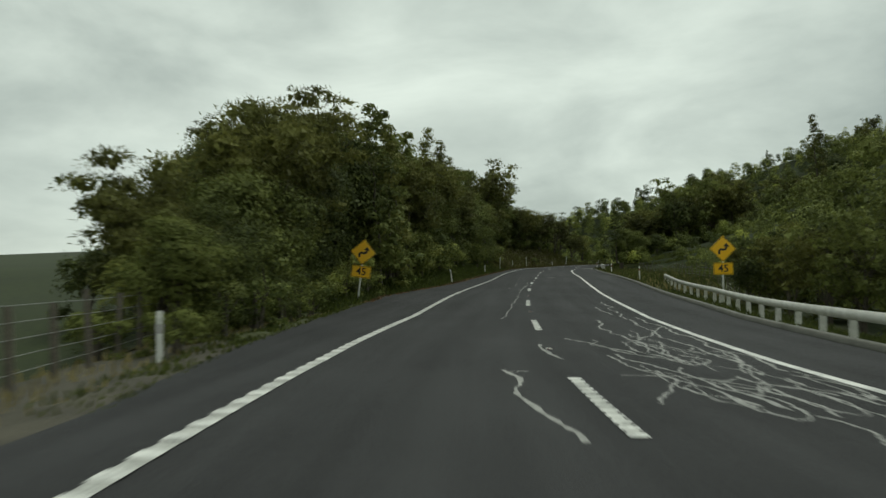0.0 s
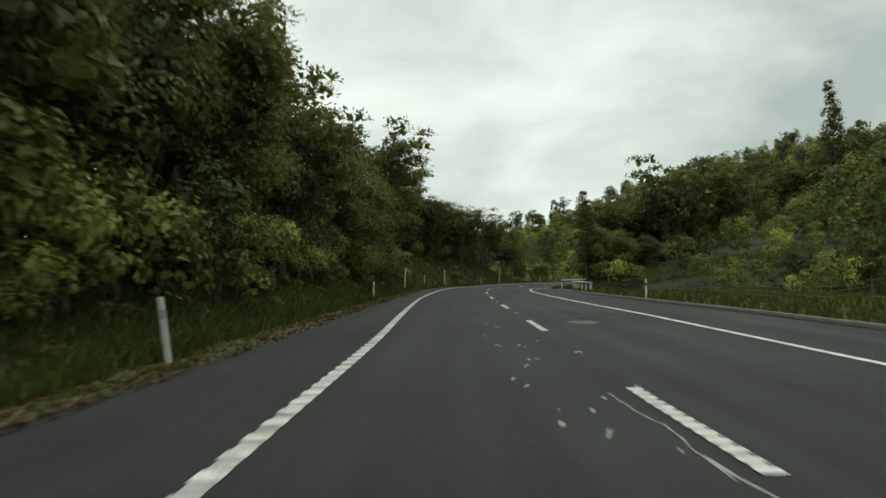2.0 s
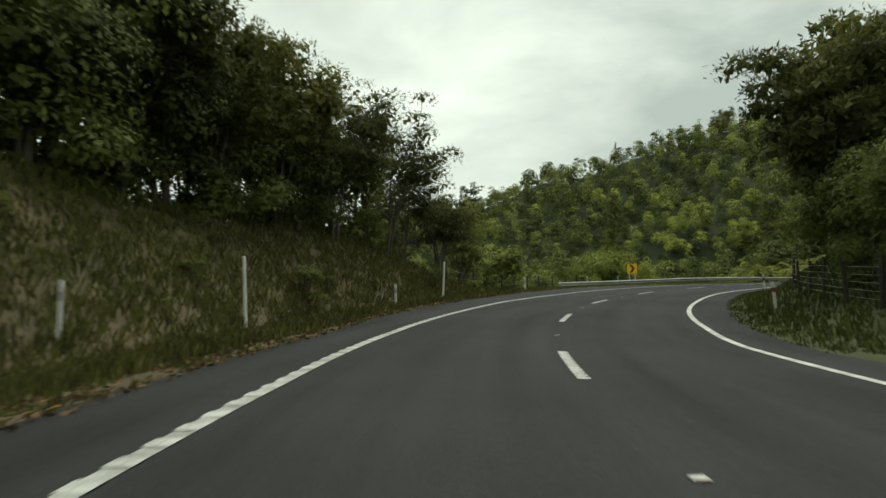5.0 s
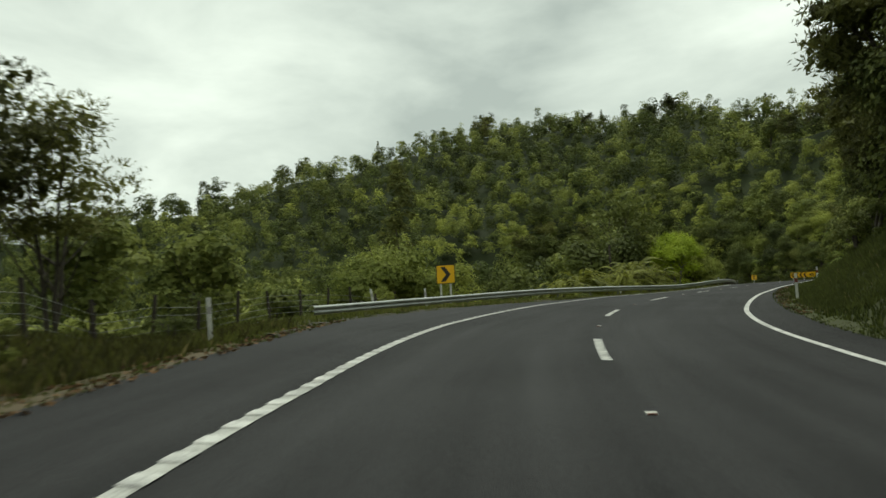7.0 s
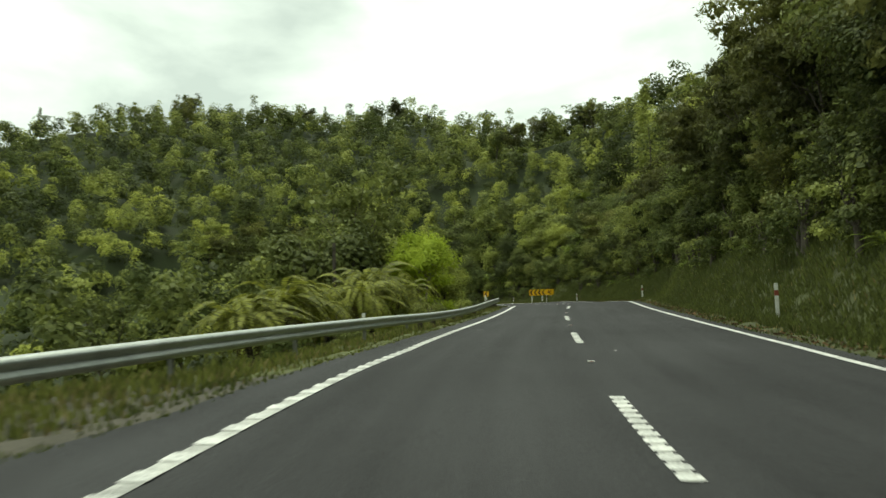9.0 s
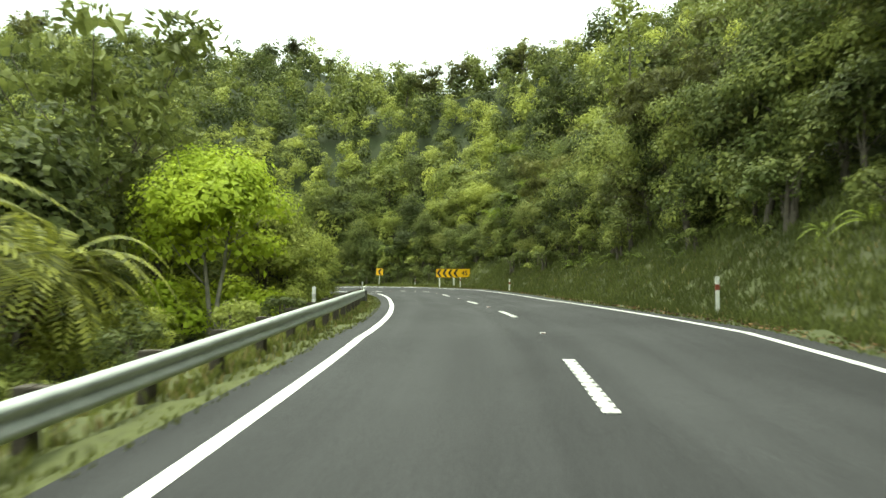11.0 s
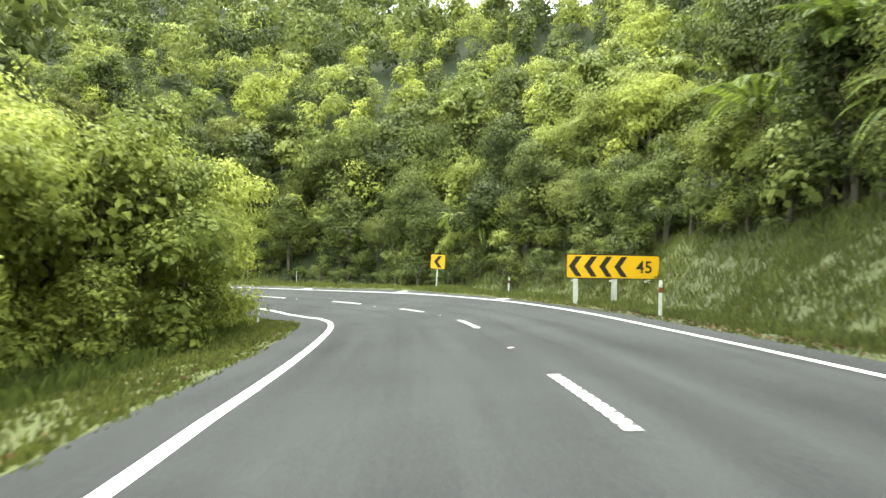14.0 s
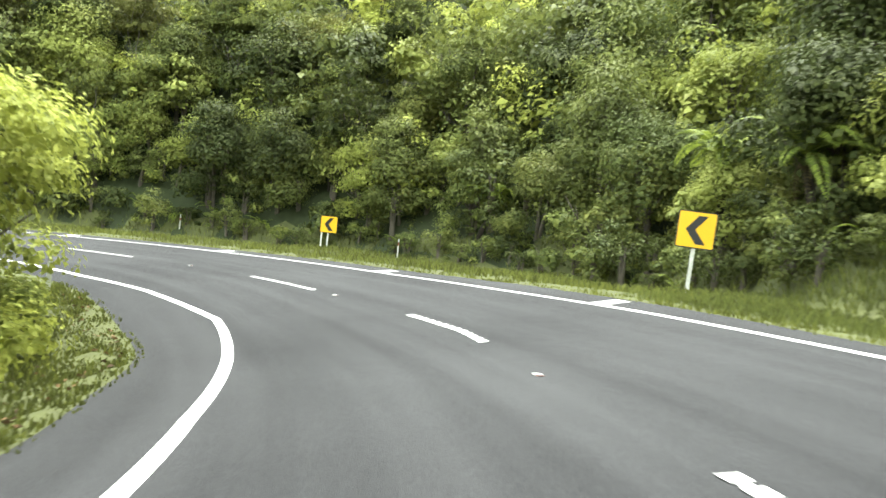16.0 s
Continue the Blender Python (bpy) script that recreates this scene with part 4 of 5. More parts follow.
def plant(kind, x, y, scale=1.0, sink=0.1, label="", squash=1.0):
    models, text, category = KINDS[kind]
    n = planted[kind]
    planted[kind] += 1
    z = float(floor_z(x, y)) - sink
    tip = 13 if kind in ("skirted", "ponga") else 4
    m = pose(x, y, z, rng.uniform(-tip, tip), rng.uniform(-tip, tip), rng.uniform(0, 360)) @ Matrix.Diagonal((scale, scale, scale * squash, 1))
    ob = models[n % len(models)]
    if n < len(models):
        ob.matrix_basis = m
    else:
        keep = ob.matrix_basis.copy()
        ob.matrix_basis = Matrix.Identity(4)
        copy = copy_thing(ob, m)
        ob.matrix_basis, ob = keep, copy
        ob.matrix_basis = m
    return tagged(ob, label or text, category)


def plant_top(kind, x, y, top):
    """A plant of such a size that its tip reaches a height."""
    models = KINDS[kind][0]
    ob = models[planted[kind] % len(models)]
    tall = max(v.co.z for v in [c for c in ob.children if c.name.startswith("crown")][0].data.vertices)
    return plant(kind, x, y, (top - float(floor_z(x, y)) + 0.1) / tall)


def row(kinds, s0, s1, step, d0, d1, lo=0.85, hi=1.15, squash=1.0):
    """Plants between two distances along and two offsets from the road's middle."""
    for s in np.arange(s0, s1, step):
        p, _, r = mid(s + rng.uniform(-0.35, 0.35) * step)
        q = p + r * rng.uniform(d0, d1)
        plant(kinds[rng.integers(len(kinds))], q[0], q[1], rng.uniform(lo, hi), squash=squash)


WALL = np.array([(236, 9.6), (250, 9.8), (262, 10.4), (268, 11.6), (274, 14.8), (281, 17.0), (292, 16.6), (302, 14.5)])


def bank_row(kinds, s0, s1, step, lo_d, hi_d, lo=0.85, hi=1.15):
    """Plants behind the verge outside the last bend."""
    for s in np.arange(s0, s1, step):
        s = s + rng.uniform(-0.35, 0.35) * step
        p, _, r = mid(s)
        q = p + r * (float(np.interp(s, WALL[:, 0], WALL[:, 1])) + rng.uniform(lo_d, hi_d))
        plant(kinds[rng.integers(len(kinds))], q[0], q[1], rng.uniform(lo, hi))


# beside the first straight, left
for kind, x, y, top in (("manuka+", -9.0, 35.5, 9.8), ("manuka+", -11.0, 33.0, 6.4), ("dark+", -10.0, 30.0, 7.4), ("manuka+", -11.4, 28.4, 4.2), ("dark", -12.5, 24.0, 2.5), ("dark+", -8.8, 27.0, 7.0),
                        ("dark+", -7.2, 34.2, 8.5), ("dark", -11.2, 37.0, 8.0), ("dark+", -8.2, 38.5, 10.1), ("manuka+", -11.2, 39.0, 9.4), ("manuka+", -7.2, 26.4, 8.0), ("manuka+", -7.6, 22.4, 6.5),
                        ("manuka+", -7.4, 18.6, 4.5), ("dark+", -6.3, 19.8, 4.6), ("dark+", -6.2, 23.0, 5.5), ("manuka+", -7.6, 30.0, 9.2), ("dark+", -6.9, 28.0, 5.9), ("dark+", -5.2, 16.0, 3.2),
                        ("manuka+", -6.2, 14.8, 3.2), ("dark+", -5.0, 13.0, 2.5), ("manuka+", -8.2, 33.0, 10.1), ("dark+", -7.4, 31.6, 6.7), ("dark+", -7.6, 36.6, 8.0), ("dark", -9.0, 20.5, 4.5),
                        ("dark+", -9.5, 24.5, 6.0), ("manuka+", -9.8, 41.0, 12.4), ("dark+", -7.8, 43.5, 10.6), ("dark+", -6.6, 46.5, 10.6)):
    plant_top(kind, x, y, top)
for x, y, top in ((-8.8, 32.0, 9.2), (-10.6, 34.4, 9.3), (-7.8, 39.8, 10.8), (-9.2, 43.6, 11.6), (-7.0, 42.0, 10.7), (-9.6, 38.0, 10.2), (-8.4, 47.0, 12.2)):
    plant_top("dark+", x, y, top)
row(["shrub"], 10.5, 22, 1.1, -8.3, -7.3, 0.45, 0.75)
row(["shrub"], 22, 40, 1.1, -10.2, -9.0, 0.5, 0.8)
for x, y in ((-4.35, 11.2), (-4.3, 13.6), (-4.25, 16.4), (-4.3, 19.0), (-4.35, 21.8), (-4.45, 24.6), (-5.2, 27.4), (-5.8, 30.2), (-5.6, 35.6)):
    plant("shrub", x + rng.uniform(-0.15, 0.15), y, rng.uniform(0.5, 0.8))
row(["dark+", "manuka+", "stemmed", "dark+"], 48, 100, 2.6, -11.4, -10.0, 0.84, 1.0)
row(["dark", "manuka", "dark"], 46, 104, 3.8, -16.0, -13.0, 1.0, 1.2)
row(["dark", "spire"], 62, 120, 6.0, -20, -17, 1.0, 1.2)
for x, y, top in ((-3.6, 41.6, 12.2), (-3.2, 43.6, 11.4), (-2.9, 46.0, 10.8), (-4.0, 48.8, 13.9), (-1.9, 68.9, 17.2), (-5.6, 50.5, 13.0), (-3.2, 51.8, 12.9), (-0.4, 72.0, 16.4), (1.0, 79.9, 16.2)):
    plant_top("spire", x, y, top)
row(["shrub", "fern", "fern"], 38, 104, 1.9, -9.4, -8.4, 0.45, 0.9)
row(["shrub"], 37, 104, 1.7, -10.2, -9.2, 0.9, 1.4)
# bank before the bend, left
row(["broad+", "dark+", "broad+"], 100, 124, 2.8, -14.4, -12.6, 0.95, 1.15)
row(["broad", "dark", "manuka"], 98, 120, 3.6, -18.5, -15, 1.1, 1.3)
row(["fern", "shrub", "fern"], 102, 146, 1.3, -11.5, -8.8, 0.35, 0.6)
for x, y, k in ((25.9, 142.9, 0.9), (31.0, 146.5, 0.75), (28.6, 144.0, 0.8)):
    plant("open", x, y, k)
for x, y, top in ((21.4, 133.4, 14.6), (23.0, 135.3, 14.6), (24.7, 138.6, 12.6), (27.8, 141.0, 11.0), (18.6, 134.0, 14.4)):
    plant_top("open", x, y, top)
for x, y, top in ((17.6, 128.6, 12.6), (20.6, 132.2, 12.4), (15.2, 126.0, 12.8), (12.8, 122.6, 13.0), (19.4, 136.2, 12.2)):
    plant_top("dark+", x, y, top)
row(["shrub", "fern"], 112, 140, 1.5, -13.2, -11.6, 0.5, 0.8)
for x, y, top in ((19.3, 129.8, 14.0), (16.6, 127.4, 14.6), (14.0, 124.0, 14.8), (17.2, 131.0, 14.6), (11.6, 120.5, 14.8)):
    plant_top("manuka+", x, y, top)
row(["dark", "dark"], 106, 131, 2.4, -19, -15.5, 0.9, 1.1)
# fence line and valley past the bend, left
row(["broad", "dark", "broad"], 138, 156, 2.4, -20, -14, 0.6, 0.9)
row(["broad", "dark", "dark"], 140, 205, 5.0, -28, -20, 0.7, 1.0)
row(["light", "light", "shrub"], 150, 170, 1.8, -17, -10.5, 0.25, 0.5)
row(["light", "shrub"], 170, 212, 1.6, -15, -9.5, 0.25, 0.45)
for x, y, top in ((50.4, 158.6, 8.9), (48.2, 157.2, 8.0), (52.6, 160.2, 8.3)):
    plant_top("light+", x, y, top)
willow = broadleaf(91, 8.4, L_WILLOW, 0.36, -0.04, 0.24, 0.12, PALE_BARK, "willow_tree", n=36, per=190)
wx, wy = 99.7, 170.3
willow.matrix_world = pose(wx, wy, float(floor_z(wx, wy)) - 0.1)
tagged(willow, "rounded bright lime-green willow tree behind the rail", "tree")
for x, y, top in ((69.6, 161.0, 5.9), (72.6, 161.8, 6.7), (75.0, 163.6, 6.2), (80.6, 164.0, 6.9), (84.2, 165.2, 7.7), (87.2, 165.9, 7.2), (82.0, 167.4, 6.6)):
    plant_top("skirted", x, y, top)
row(["fern", "shrub"], 172, 206, 1.5, -8.6, -6.6, 0.5, 0.8)
# inside the left bend
row(["light+"], 218, 244, 2.3, -11.2, -9.6, 0.8, 1.05)
row(["light+", "broad", "light"], 219, 268, 3.0, -16, -12.5, 1.0, 1.3)
row(["broad", "dark", "dark"], 206, 285, 4.6, -23, -17, 1.1, 1.4)
row(["shrub", "fern", "light"], 214, 262, 1.5, -8.4, -7.6, 0.25, 0.5)
row(["ponga"], 236, 256, 5.0, -13.0, -10.5, 1.0, 1.3)
for s0, d0, k in ((243, -8.4, 0.9), (246, -8.3, 1.0), (249, -8.2, 1.0), (252, -8.7, 1.05), (255, -8.8, 1.0), (258.5, -8.4, 0.95), (262, -8.0, 0.9), (265, -7.2, 0.85), (268.5, -7.1, 0.8), (272, -7.0, 0.9)):
    q = at(s0, d0)
    plant("light+", q[0], q[1], k)
for kind, x, y, k in (("light+", 136.2, 194.8, 1.0), ("broad+", 137.2, 199.0, 1.0), ("light+", 133.6, 191.2, 1.1), ("broad", 134.0, 203.0, 1.1), ("light+", 135.5, 206.0, 0.9), ("shrub", 137.4, 193.0, 0.9), ("shrub", 138.4, 196.6, 0.8), ("light", 131.0, 196.5, 1.2)):
    plant(kind, x, y, k)
# scrub behind the fence, left
row(["dark", "shrub"], -4, 22, 1.8, -18, -11, 0.2, 0.32)
row(["dark"], -4, 24, 2.6, -30, -20, 0.2, 0.3)
# paddock side and dark corner, right
row(["dark", "manuka"], -6, 46, 2.6, 11.0, 14.0, 0.34, 0.5)
row(["dark", "broad"], -6, 46, 3.4, 15, 22, 0.5, 0.7)
row(["dark", "broad", "manuka"], 44, 100, 4.0, 24, 34, 0.4, 0.6)
plant_top("spire", 28.6, 107.6, 12.9)
for x, y, top in ((30.2, 107.4, 9.6), (32.2, 106.4, 9.0), (34.6, 106.0, 8.4), (31.0, 110.5, 8.6)):
    plant_top("dark+", x, y, top)
row(["dark+"], 117, 124, 2.2, 8.6, 10.5, 0.5, 0.65)
row(["dark+", "manuka+"], 124, 156, 2.4, 9.2, 11.0, 0.8, 1.0)
row(["dark", "manuka"], 126, 160, 3.0, 12, 16, 1.0, 1.25)
# cutting, right
row(["dark", "manuka", "dark"], 166, 236, 2.1, 8.7, 10.0, 0.32, 0.48)
row(["shrub", "shrub", "fern"], 162, 239, 0.9, 7.6, 9.4, 0.6, 1.1)
row(["manuka+", "dark+", "manuka+"], 160, 196, 2.5, 9.6, 11.4, 0.65, 0.9)
row(["manuka+", "broad+", "broad+"], 196, 237, 2.4, 9.6, 11.4, 0.7, 0.95)
row(["manuka+", "dark", "manuka+"], 168, 204, 3.0, 13.0, 17.0, 1.0, 1.25)
row(["manuka", "broad", "dark"], 205, 250, 3.2, 13.5, 18.0, 0.6, 0.8)
row(["dark", "spire", "manuka"], 166, 198, 5.0, 20, 26, 1.0, 1.3)
row(["dark", "broad"], 205, 250, 4.0, 20, 28, 0.6, 0.8)
for x, y, k in ((139.8, 167.2, 1.35), (137.6, 165.0, 1.25), (143.0, 168.6, 1.4), (135.4, 163.0, 1.2), (145.8, 169.8, 1.3), (141.4, 165.6, 1.5)):
    plant("ponga", x, y, k)
poplar = spire(55, 18.0, L_BROAD, 0.12, "poplar_tree")
poplar.matrix_world = pose(127.6, 155.3, float(floor_z(127.6, 155.3)) - 0.2)
tagged(poplar, "tall narrow poplar rising above the cutting", "tree")
plant("spire", 57.1, 167.6, 1.3)
plant("spire", 59.0, 171.0, 1.1)
# outside the last bend
bank_row(["shrub"], 238, 256, 0.9, 0.9, 1.9, 0.6, 1.0)
bank_row(["shrub"], 254, 304, 0.9, -1.0, 0.4, 0.5, 0.9)
bank_row(["shrub", "fern"], 262, 304, 0.9, 0.3, 1.6, 0.9, 1.4)
bank_row(["shrub"], 262, 304, 1.0, 1.8, 3.2, 1.0, 1.6)
bank_row(["broad", "dark"], 278, 306, 1.8, 1.6, 4.0, 0.5, 0.75)
bank_row(["dark+", "broad+"], 238, 264, 2.1, 1.0, 2.4, 0.55, 0.75)
bank_row(["broad+", "light+", "dark+", "broad+"], 264, 302, 2.3, 1.2, 2.6, 0.65, 0.9)
bank_row(["broad+", "dark", "broad"], 274, 305, 2.0, 5.0, 9.0, 0.9, 1.25)
bank_row(["stemmed"], 284, 304, 2.6, 7.0, 11.0, 0.8, 1.0)
bank_row(["fern", "ponga"], 240, 302, 3.2, 1.0, 3.5, 0.7, 1.0)
bank_row(["broad+", "light+", "dark+"], 240, 302, 2.8, 4.5, 7.0, 0.85, 1.1)
bank_row(["broad", "light", "ponga"], 240, 304, 3.0, 9.0, 12.0, 0.95, 1.25)
bank_row(["broad", "light", "dark", "ponga"], 244, 304, 3.4, 14.0, 18.0, 1.0, 1.3)


# trees that stand out of the ridge's skyline
for x, y, top in ((215.4, 330.7, 82.5), (213.0, 329.0, 81.0), (193.6, 330.2, 73.0), (226.6, 303.2, 76.5), (242.3, 297.3, 77.5), (246.0, 292.0, 78.0), (247.4, 270.0, 75.4), (251.6, 263.4, 77.5), (267.8, 236.2, 73.0), (206.2, 196.1, 50.8), (205.4, 185.2, 51.5), (267.7, 242.9, 72.4),
                  (205.1, 206.8, 48.5), (203.6, 201.5, 48.5), (202.6, 182.8, 50.5), (200.5, 180.0, 50.0), (206.0, 320.8, 77.0), (168.3, 339.8, 67.0), (112.2, 362.6, 51.5), (108.0, 364.5, 50.5), (146.1, 352.6, 58.5)):
    plant_top(("spire", "dark", "manuka")[int(x) % 3], x, y, top)


# far woods: one object of many uneven crowns, each with a dark inner mass
def woods(name, x, y, size, tall, green, label, g, per=9, leafy=1.0, lumps=7):
    """Crowns that fill a slope: each one a pile of uneven leaf masses, with leaves standing out of their skin."""
    n = len(x)
    foot = np.stack([x, y, floor_z(x, y)], 1)
    hubs, forms = [foot + np.stack([0 * x, 0 * x, tall * 0.42], 1)], [np.stack([size * 0.72, size * 0.72, tall * 0.42], 1)]
    for k in range(lumps):
        a = g.uniform(0, 6.28, n)
        up = g.uniform(0.3, 0.9, n) if k < lumps - 2 else g.uniform(0.72, 0.95, n)
        out = size * g.uniform(0.3, 0.65, n) * np.clip(1.35 - up, 0.3, 1)
        r = size * g.uniform(0.3, 0.52, n)
        hubs.append(foot + np.stack([np.cos(a) * out, np.sin(a) * out, tall * up], 1))
        forms.append(np.stack([r, r, r * g.uniform(0.6, 0.9, n)], 1))
    hubs, forms = np.concatenate(hubs), np.concatenate(forms)
    big = np.tile(np.repeat(size, per), lumps + 1)
    deep = np.repeat(size, 60) * 0.26
    crowns = together([skin(hubs, forms, per, 0.8, 1.12, (0.1 * big + 0.22) * leafy, (0.065 * big + 0.15) * leafy, g, 0.9, 0.1, False, 0.05, np.tile(foot + np.stack([0 * x, 0 * x, tall * 0.3], 1), (lumps + 1, 1))),
                       skin(hubs[:n], forms[:n], 60, 0.6, 0.98, deep, deep * 0.75, g, 0.7, 0.1, False, 0)])
    root = tagged(new(name), label, "woods", kind="stuff")
    shade = g.uniform(-0.5, 0.5, n)
    tone = np.r_[np.tile(np.repeat(shade, per * 4), lumps + 1), np.repeat(shade, 60 * 4)]
    child("crowns", foliage("crowns", crowns, green, tone), root)
    return root


def scatter(x0, x1, y0, y1, step, test, g):
    x, y = np.meshgrid(np.arange(x0, x1, step), np.arange(y0, y1, step))
    x, y = (x + g.uniform(-0.45, 0.45, x.shape) * step).ravel(), (y + g.uniform(-0.45, 0.45, y.shape) * step).ravel()
    s, d = nearest(x, y)
    ok = test(x, y, s, d)
    return x[ok], y[ok]


g = np.random.default_rng(5)


def across_valley(x, y, s, d):
    p = (x - 109) * 0.77 + (y - 172) * 0.64
    q = (x - 109) * -0.64 + (y - 172) * 0.77
    seen = 0.53 * (p - 38) - 22 < np.interp(q, CREST[:, 0], CREST[:, 1])
    return seen & (p > -110) & (p < 196) & ((d > np.where(s > 226, 48, 27)) | (d < -20)) & (y > 148) & ((x > 46) | (y > 190))


fx, fy = scatter(-20, 340, 148, 440, 5.3, across_valley, g)
pick = g.uniform(0, 1, len(fx)) * 0.75 + 0.25 * (0.5 + 0.5 * np.clip(wavy(fx, fy, 30, 21), -1, 1))
low = np.clip(hill(fx, fy) / 20 + 0.75, 0.72, 1.0)
for lo, hi, green, tall0, tall1, label in (
    (0.0, 0.5, L_DARK, 4.5, 8.5, "dark green native forest covering the far hillside"),
    (0.5, 0.86, L_BROAD, 4.0, 7.5, "mid-green native forest covering the far hillside"),
    (0.86, 1.01, L_LIGHT, 3.5, 6.0, "lighter yellow-green trees scattered over the far hillside"),
):
    ok = (pick >= lo) & (pick < hi)
    n = ok.sum()
    tall = g.uniform(tall0 * 0.75, tall1 * 1.35, n) * np.where(g.uniform(0, 1, n) > 0.93, 1.5, 1) * low[ok]
    woods("far_woods", fx[ok], fy[ok], g.uniform(1.9, 4.3, n) * low[ok], tall, green, label, g, 36)
for lo, hi, green, label in ((0.0, 0.6, L_DARK, "dark green undergrowth among the roadside trees"), (0.6, 0.92, L_BROAD, "mid-green undergrowth among the roadside trees"), (0.92, 1.01, L_LIGHT, "pale green undergrowth among the roadside trees")):
    def thicket(x, y, s, d):
        e = np.abs(d) - np.where(d < 0, width(SEAL_L, s), width(SEAL_R, s))
        left = (d < 0) & (s > 40) & (e > 6.4) & (e < 20) & ~((s > 138) & (s < 216) & (e < 14)) & ~((s > 120) & (s < 142) & (e > 7))
        right = (d > 0) & (s > 108) & (e > np.interp(s, (150, 160, 240, 250, 262, 268, 274, 281, 300), (5.2, 3.8, 3.8, 5.2, 5.8, 7.0, 9.8, 11.8, 9.8))) & (e < 34) & (s < (305 if lo == 0 else 236))
        field = (d > 0) & (s > -20) & (s < 120) & (e > np.where(s < 44, 5.5, 13)) & (e < 34)
        return left | right | field

    bx, by = scatter(-40, 190, -20, 260, 3.3, thicket, np.random.default_rng(77))
    pk = np.random.default_rng(78).uniform(0, 1, len(bx))
    ok = (pk >= lo) & (pk < hi)
    n = ok.sum()
    woods("undergrowth", bx[ok], by[ok], g.uniform(1.0, 1.8, n), g.uniform(1.6, 3.4, n), green, label, g, 40, 0.62, 5)
for green, label, seed in ((L_BROAD, "mid-green bush on the slope outside the bend", 91), (L_LIGHT, "yellow-green bush on the slope outside the bend", 92), (L_DARK, "dark green bush on the slope outside the bend", 93)):
    gw = np.random.default_rng(seed)
    bx, by = scatter(120, 215, 150, 275, 6.2 if seed == 92 else 5.2, lambda x, y, s, d: (d > 18.5) & (d < 50) & (s > 226), gw)
    n = len(bx)
    woods("slope_woods", bx, by, gw.uniform(1.6, 2.9, n), gw.uniform(3.0, 6.5, n), green, label, gw, 62, 0.56)
bx, by = scatter(34, 200, -60, 150, 5.5, lambda x, y, s, d: (d > 28), g)
n = len(bx)
woods("hill_woods", bx, by, g.uniform(2.4, 4.0, n), g.uniform(4, 8, n), L_DARK, "dark green forest over the near hill", g, 26)
bx, by = scatter(-70, 30, 50, 200, 6.0, lambda x, y, s, d: (d < -20) & (d > -42) & (s < 112) & (s > 62), g)
n = len(bx)
woods("hill_woods", bx, by, g.uniform(2.6, 4.0, n), g.uniform(5, 9, n), L_DARK, "dark green forest behind the roadside trees", g, 22)


# grass: many blades along the verges
def grass(name, s0, s1, side, e0, e1, count, tall, mat, label, g, wid=0.018):
    s = g.uniform(s0, s1, count)
    table = SEAL_L if side < 0 else SEAL_R
    e = e0 + (e1 - e0) * g.uniform(0, 1, count)
    clump = wavy(s * 1.0, e * 3.0, 2.2, int(s0) + 50) + g.normal(0, 0.45, count)
    ok = clump > -0.45
    s, e = s[ok], e[ok]
    p, _, r = mid(s)
    q = p + r * (side * (width(table, s) + e))[:, None]
    z = ground(q[:, 0], q[:, 1])
    n = len(s)
    h = tall * g.uniform(0.35, 1.15, n) * np.clip(0.35 + e / 1.6, 0.35, 1)
    a = g.uniform(0, 6.28, n)
    lean = np.stack([np.cos(a), np.sin(a)], 1) * (h * g.uniform(0.15, 0.6, n))[:, None]
    across = np.stack([-np.sin(a + 0.6), np.cos(a + 0.6)], 1) * wid
    foot = np.concatenate([q, z[:, None] - 0.03], 1)
    midp = np.concatenate([q + lean * 0.35, (z + h * 0.6)[:, None]], 1)
    tip = np.concatenate([q + lean, (z + h)[:, None]], 1)
    w3 = np.concatenate([across, np.zeros((n, 1))], 1)
    v = np.stack([foot - w3, foot + w3, midp + w3 * 0.7, tip], 1).reshape(-1, 3)
    ob = new(name, mesh(name, v, np.arange(4 * n).reshape(-1, 4), mat))
    return tagged(ob, label, "grass", kind="stuff")


def litter(name, s0, s1, side, e0, e1, count, size, mat, label, g):
    """Fallen leaves lying on the verge."""
    s, e = g.uniform(s0, s1, count), e0 + (e1 - e0) * g.uniform(0, 1, count) ** 1.6
    p, _, r = mid(s)
    q = p + r * (side * (width(SEAL_L if side < 0 else SEAL_R, s) + e))[:, None]
    c = np.concatenate([q, (ground(q[:, 0], q[:, 1]) + 0.03 + 0.02 * g.uniform(0, 1, count))[:, None]], 1)
    way = g.normal(0, 1, (count, 3)) * (1, 1, 0.12)
    ob = new(name, mesh(name, *sprays(c, way, size, size * 0.55, 0.05, 0, g), mat))
    return tagged(ob, label, "leaf litter", kind="stuff")


litter("leaf_litter", 26, 146, -1, -0.25, 2.6, 9000, 0.11, L_LITTER, "brown fallen leaves along the verge", g)
litter("leaf_litter", 150, 260, 1, 0.0, 1.6, 4000, 0.1, L_LITTER, "brown fallen leaves below the cutting", g)
litter("leaf_litter", 214, 272, -1, 0.2, 3.5, 1200, 0.09, L_LITTER, "brown fallen leaves on the mossy verge", g)
grass("verge_grass", 26, 100, -1, 0.9, 6.2, 62000, 0.4, L_LUSH, "rough green grass on the verge below trees", g)
grass("bank_grass", 98, 145, -1, 0.8, 7.4, 60000, 0.36, L_BANK, "tufty green grass on the clay bank", g)
grass("dry_grass", 96, 145, -1, 0.8, 6.0, 5000, 0.3, L_DRY, "dry straw-coloured grass on the clay bank", g)
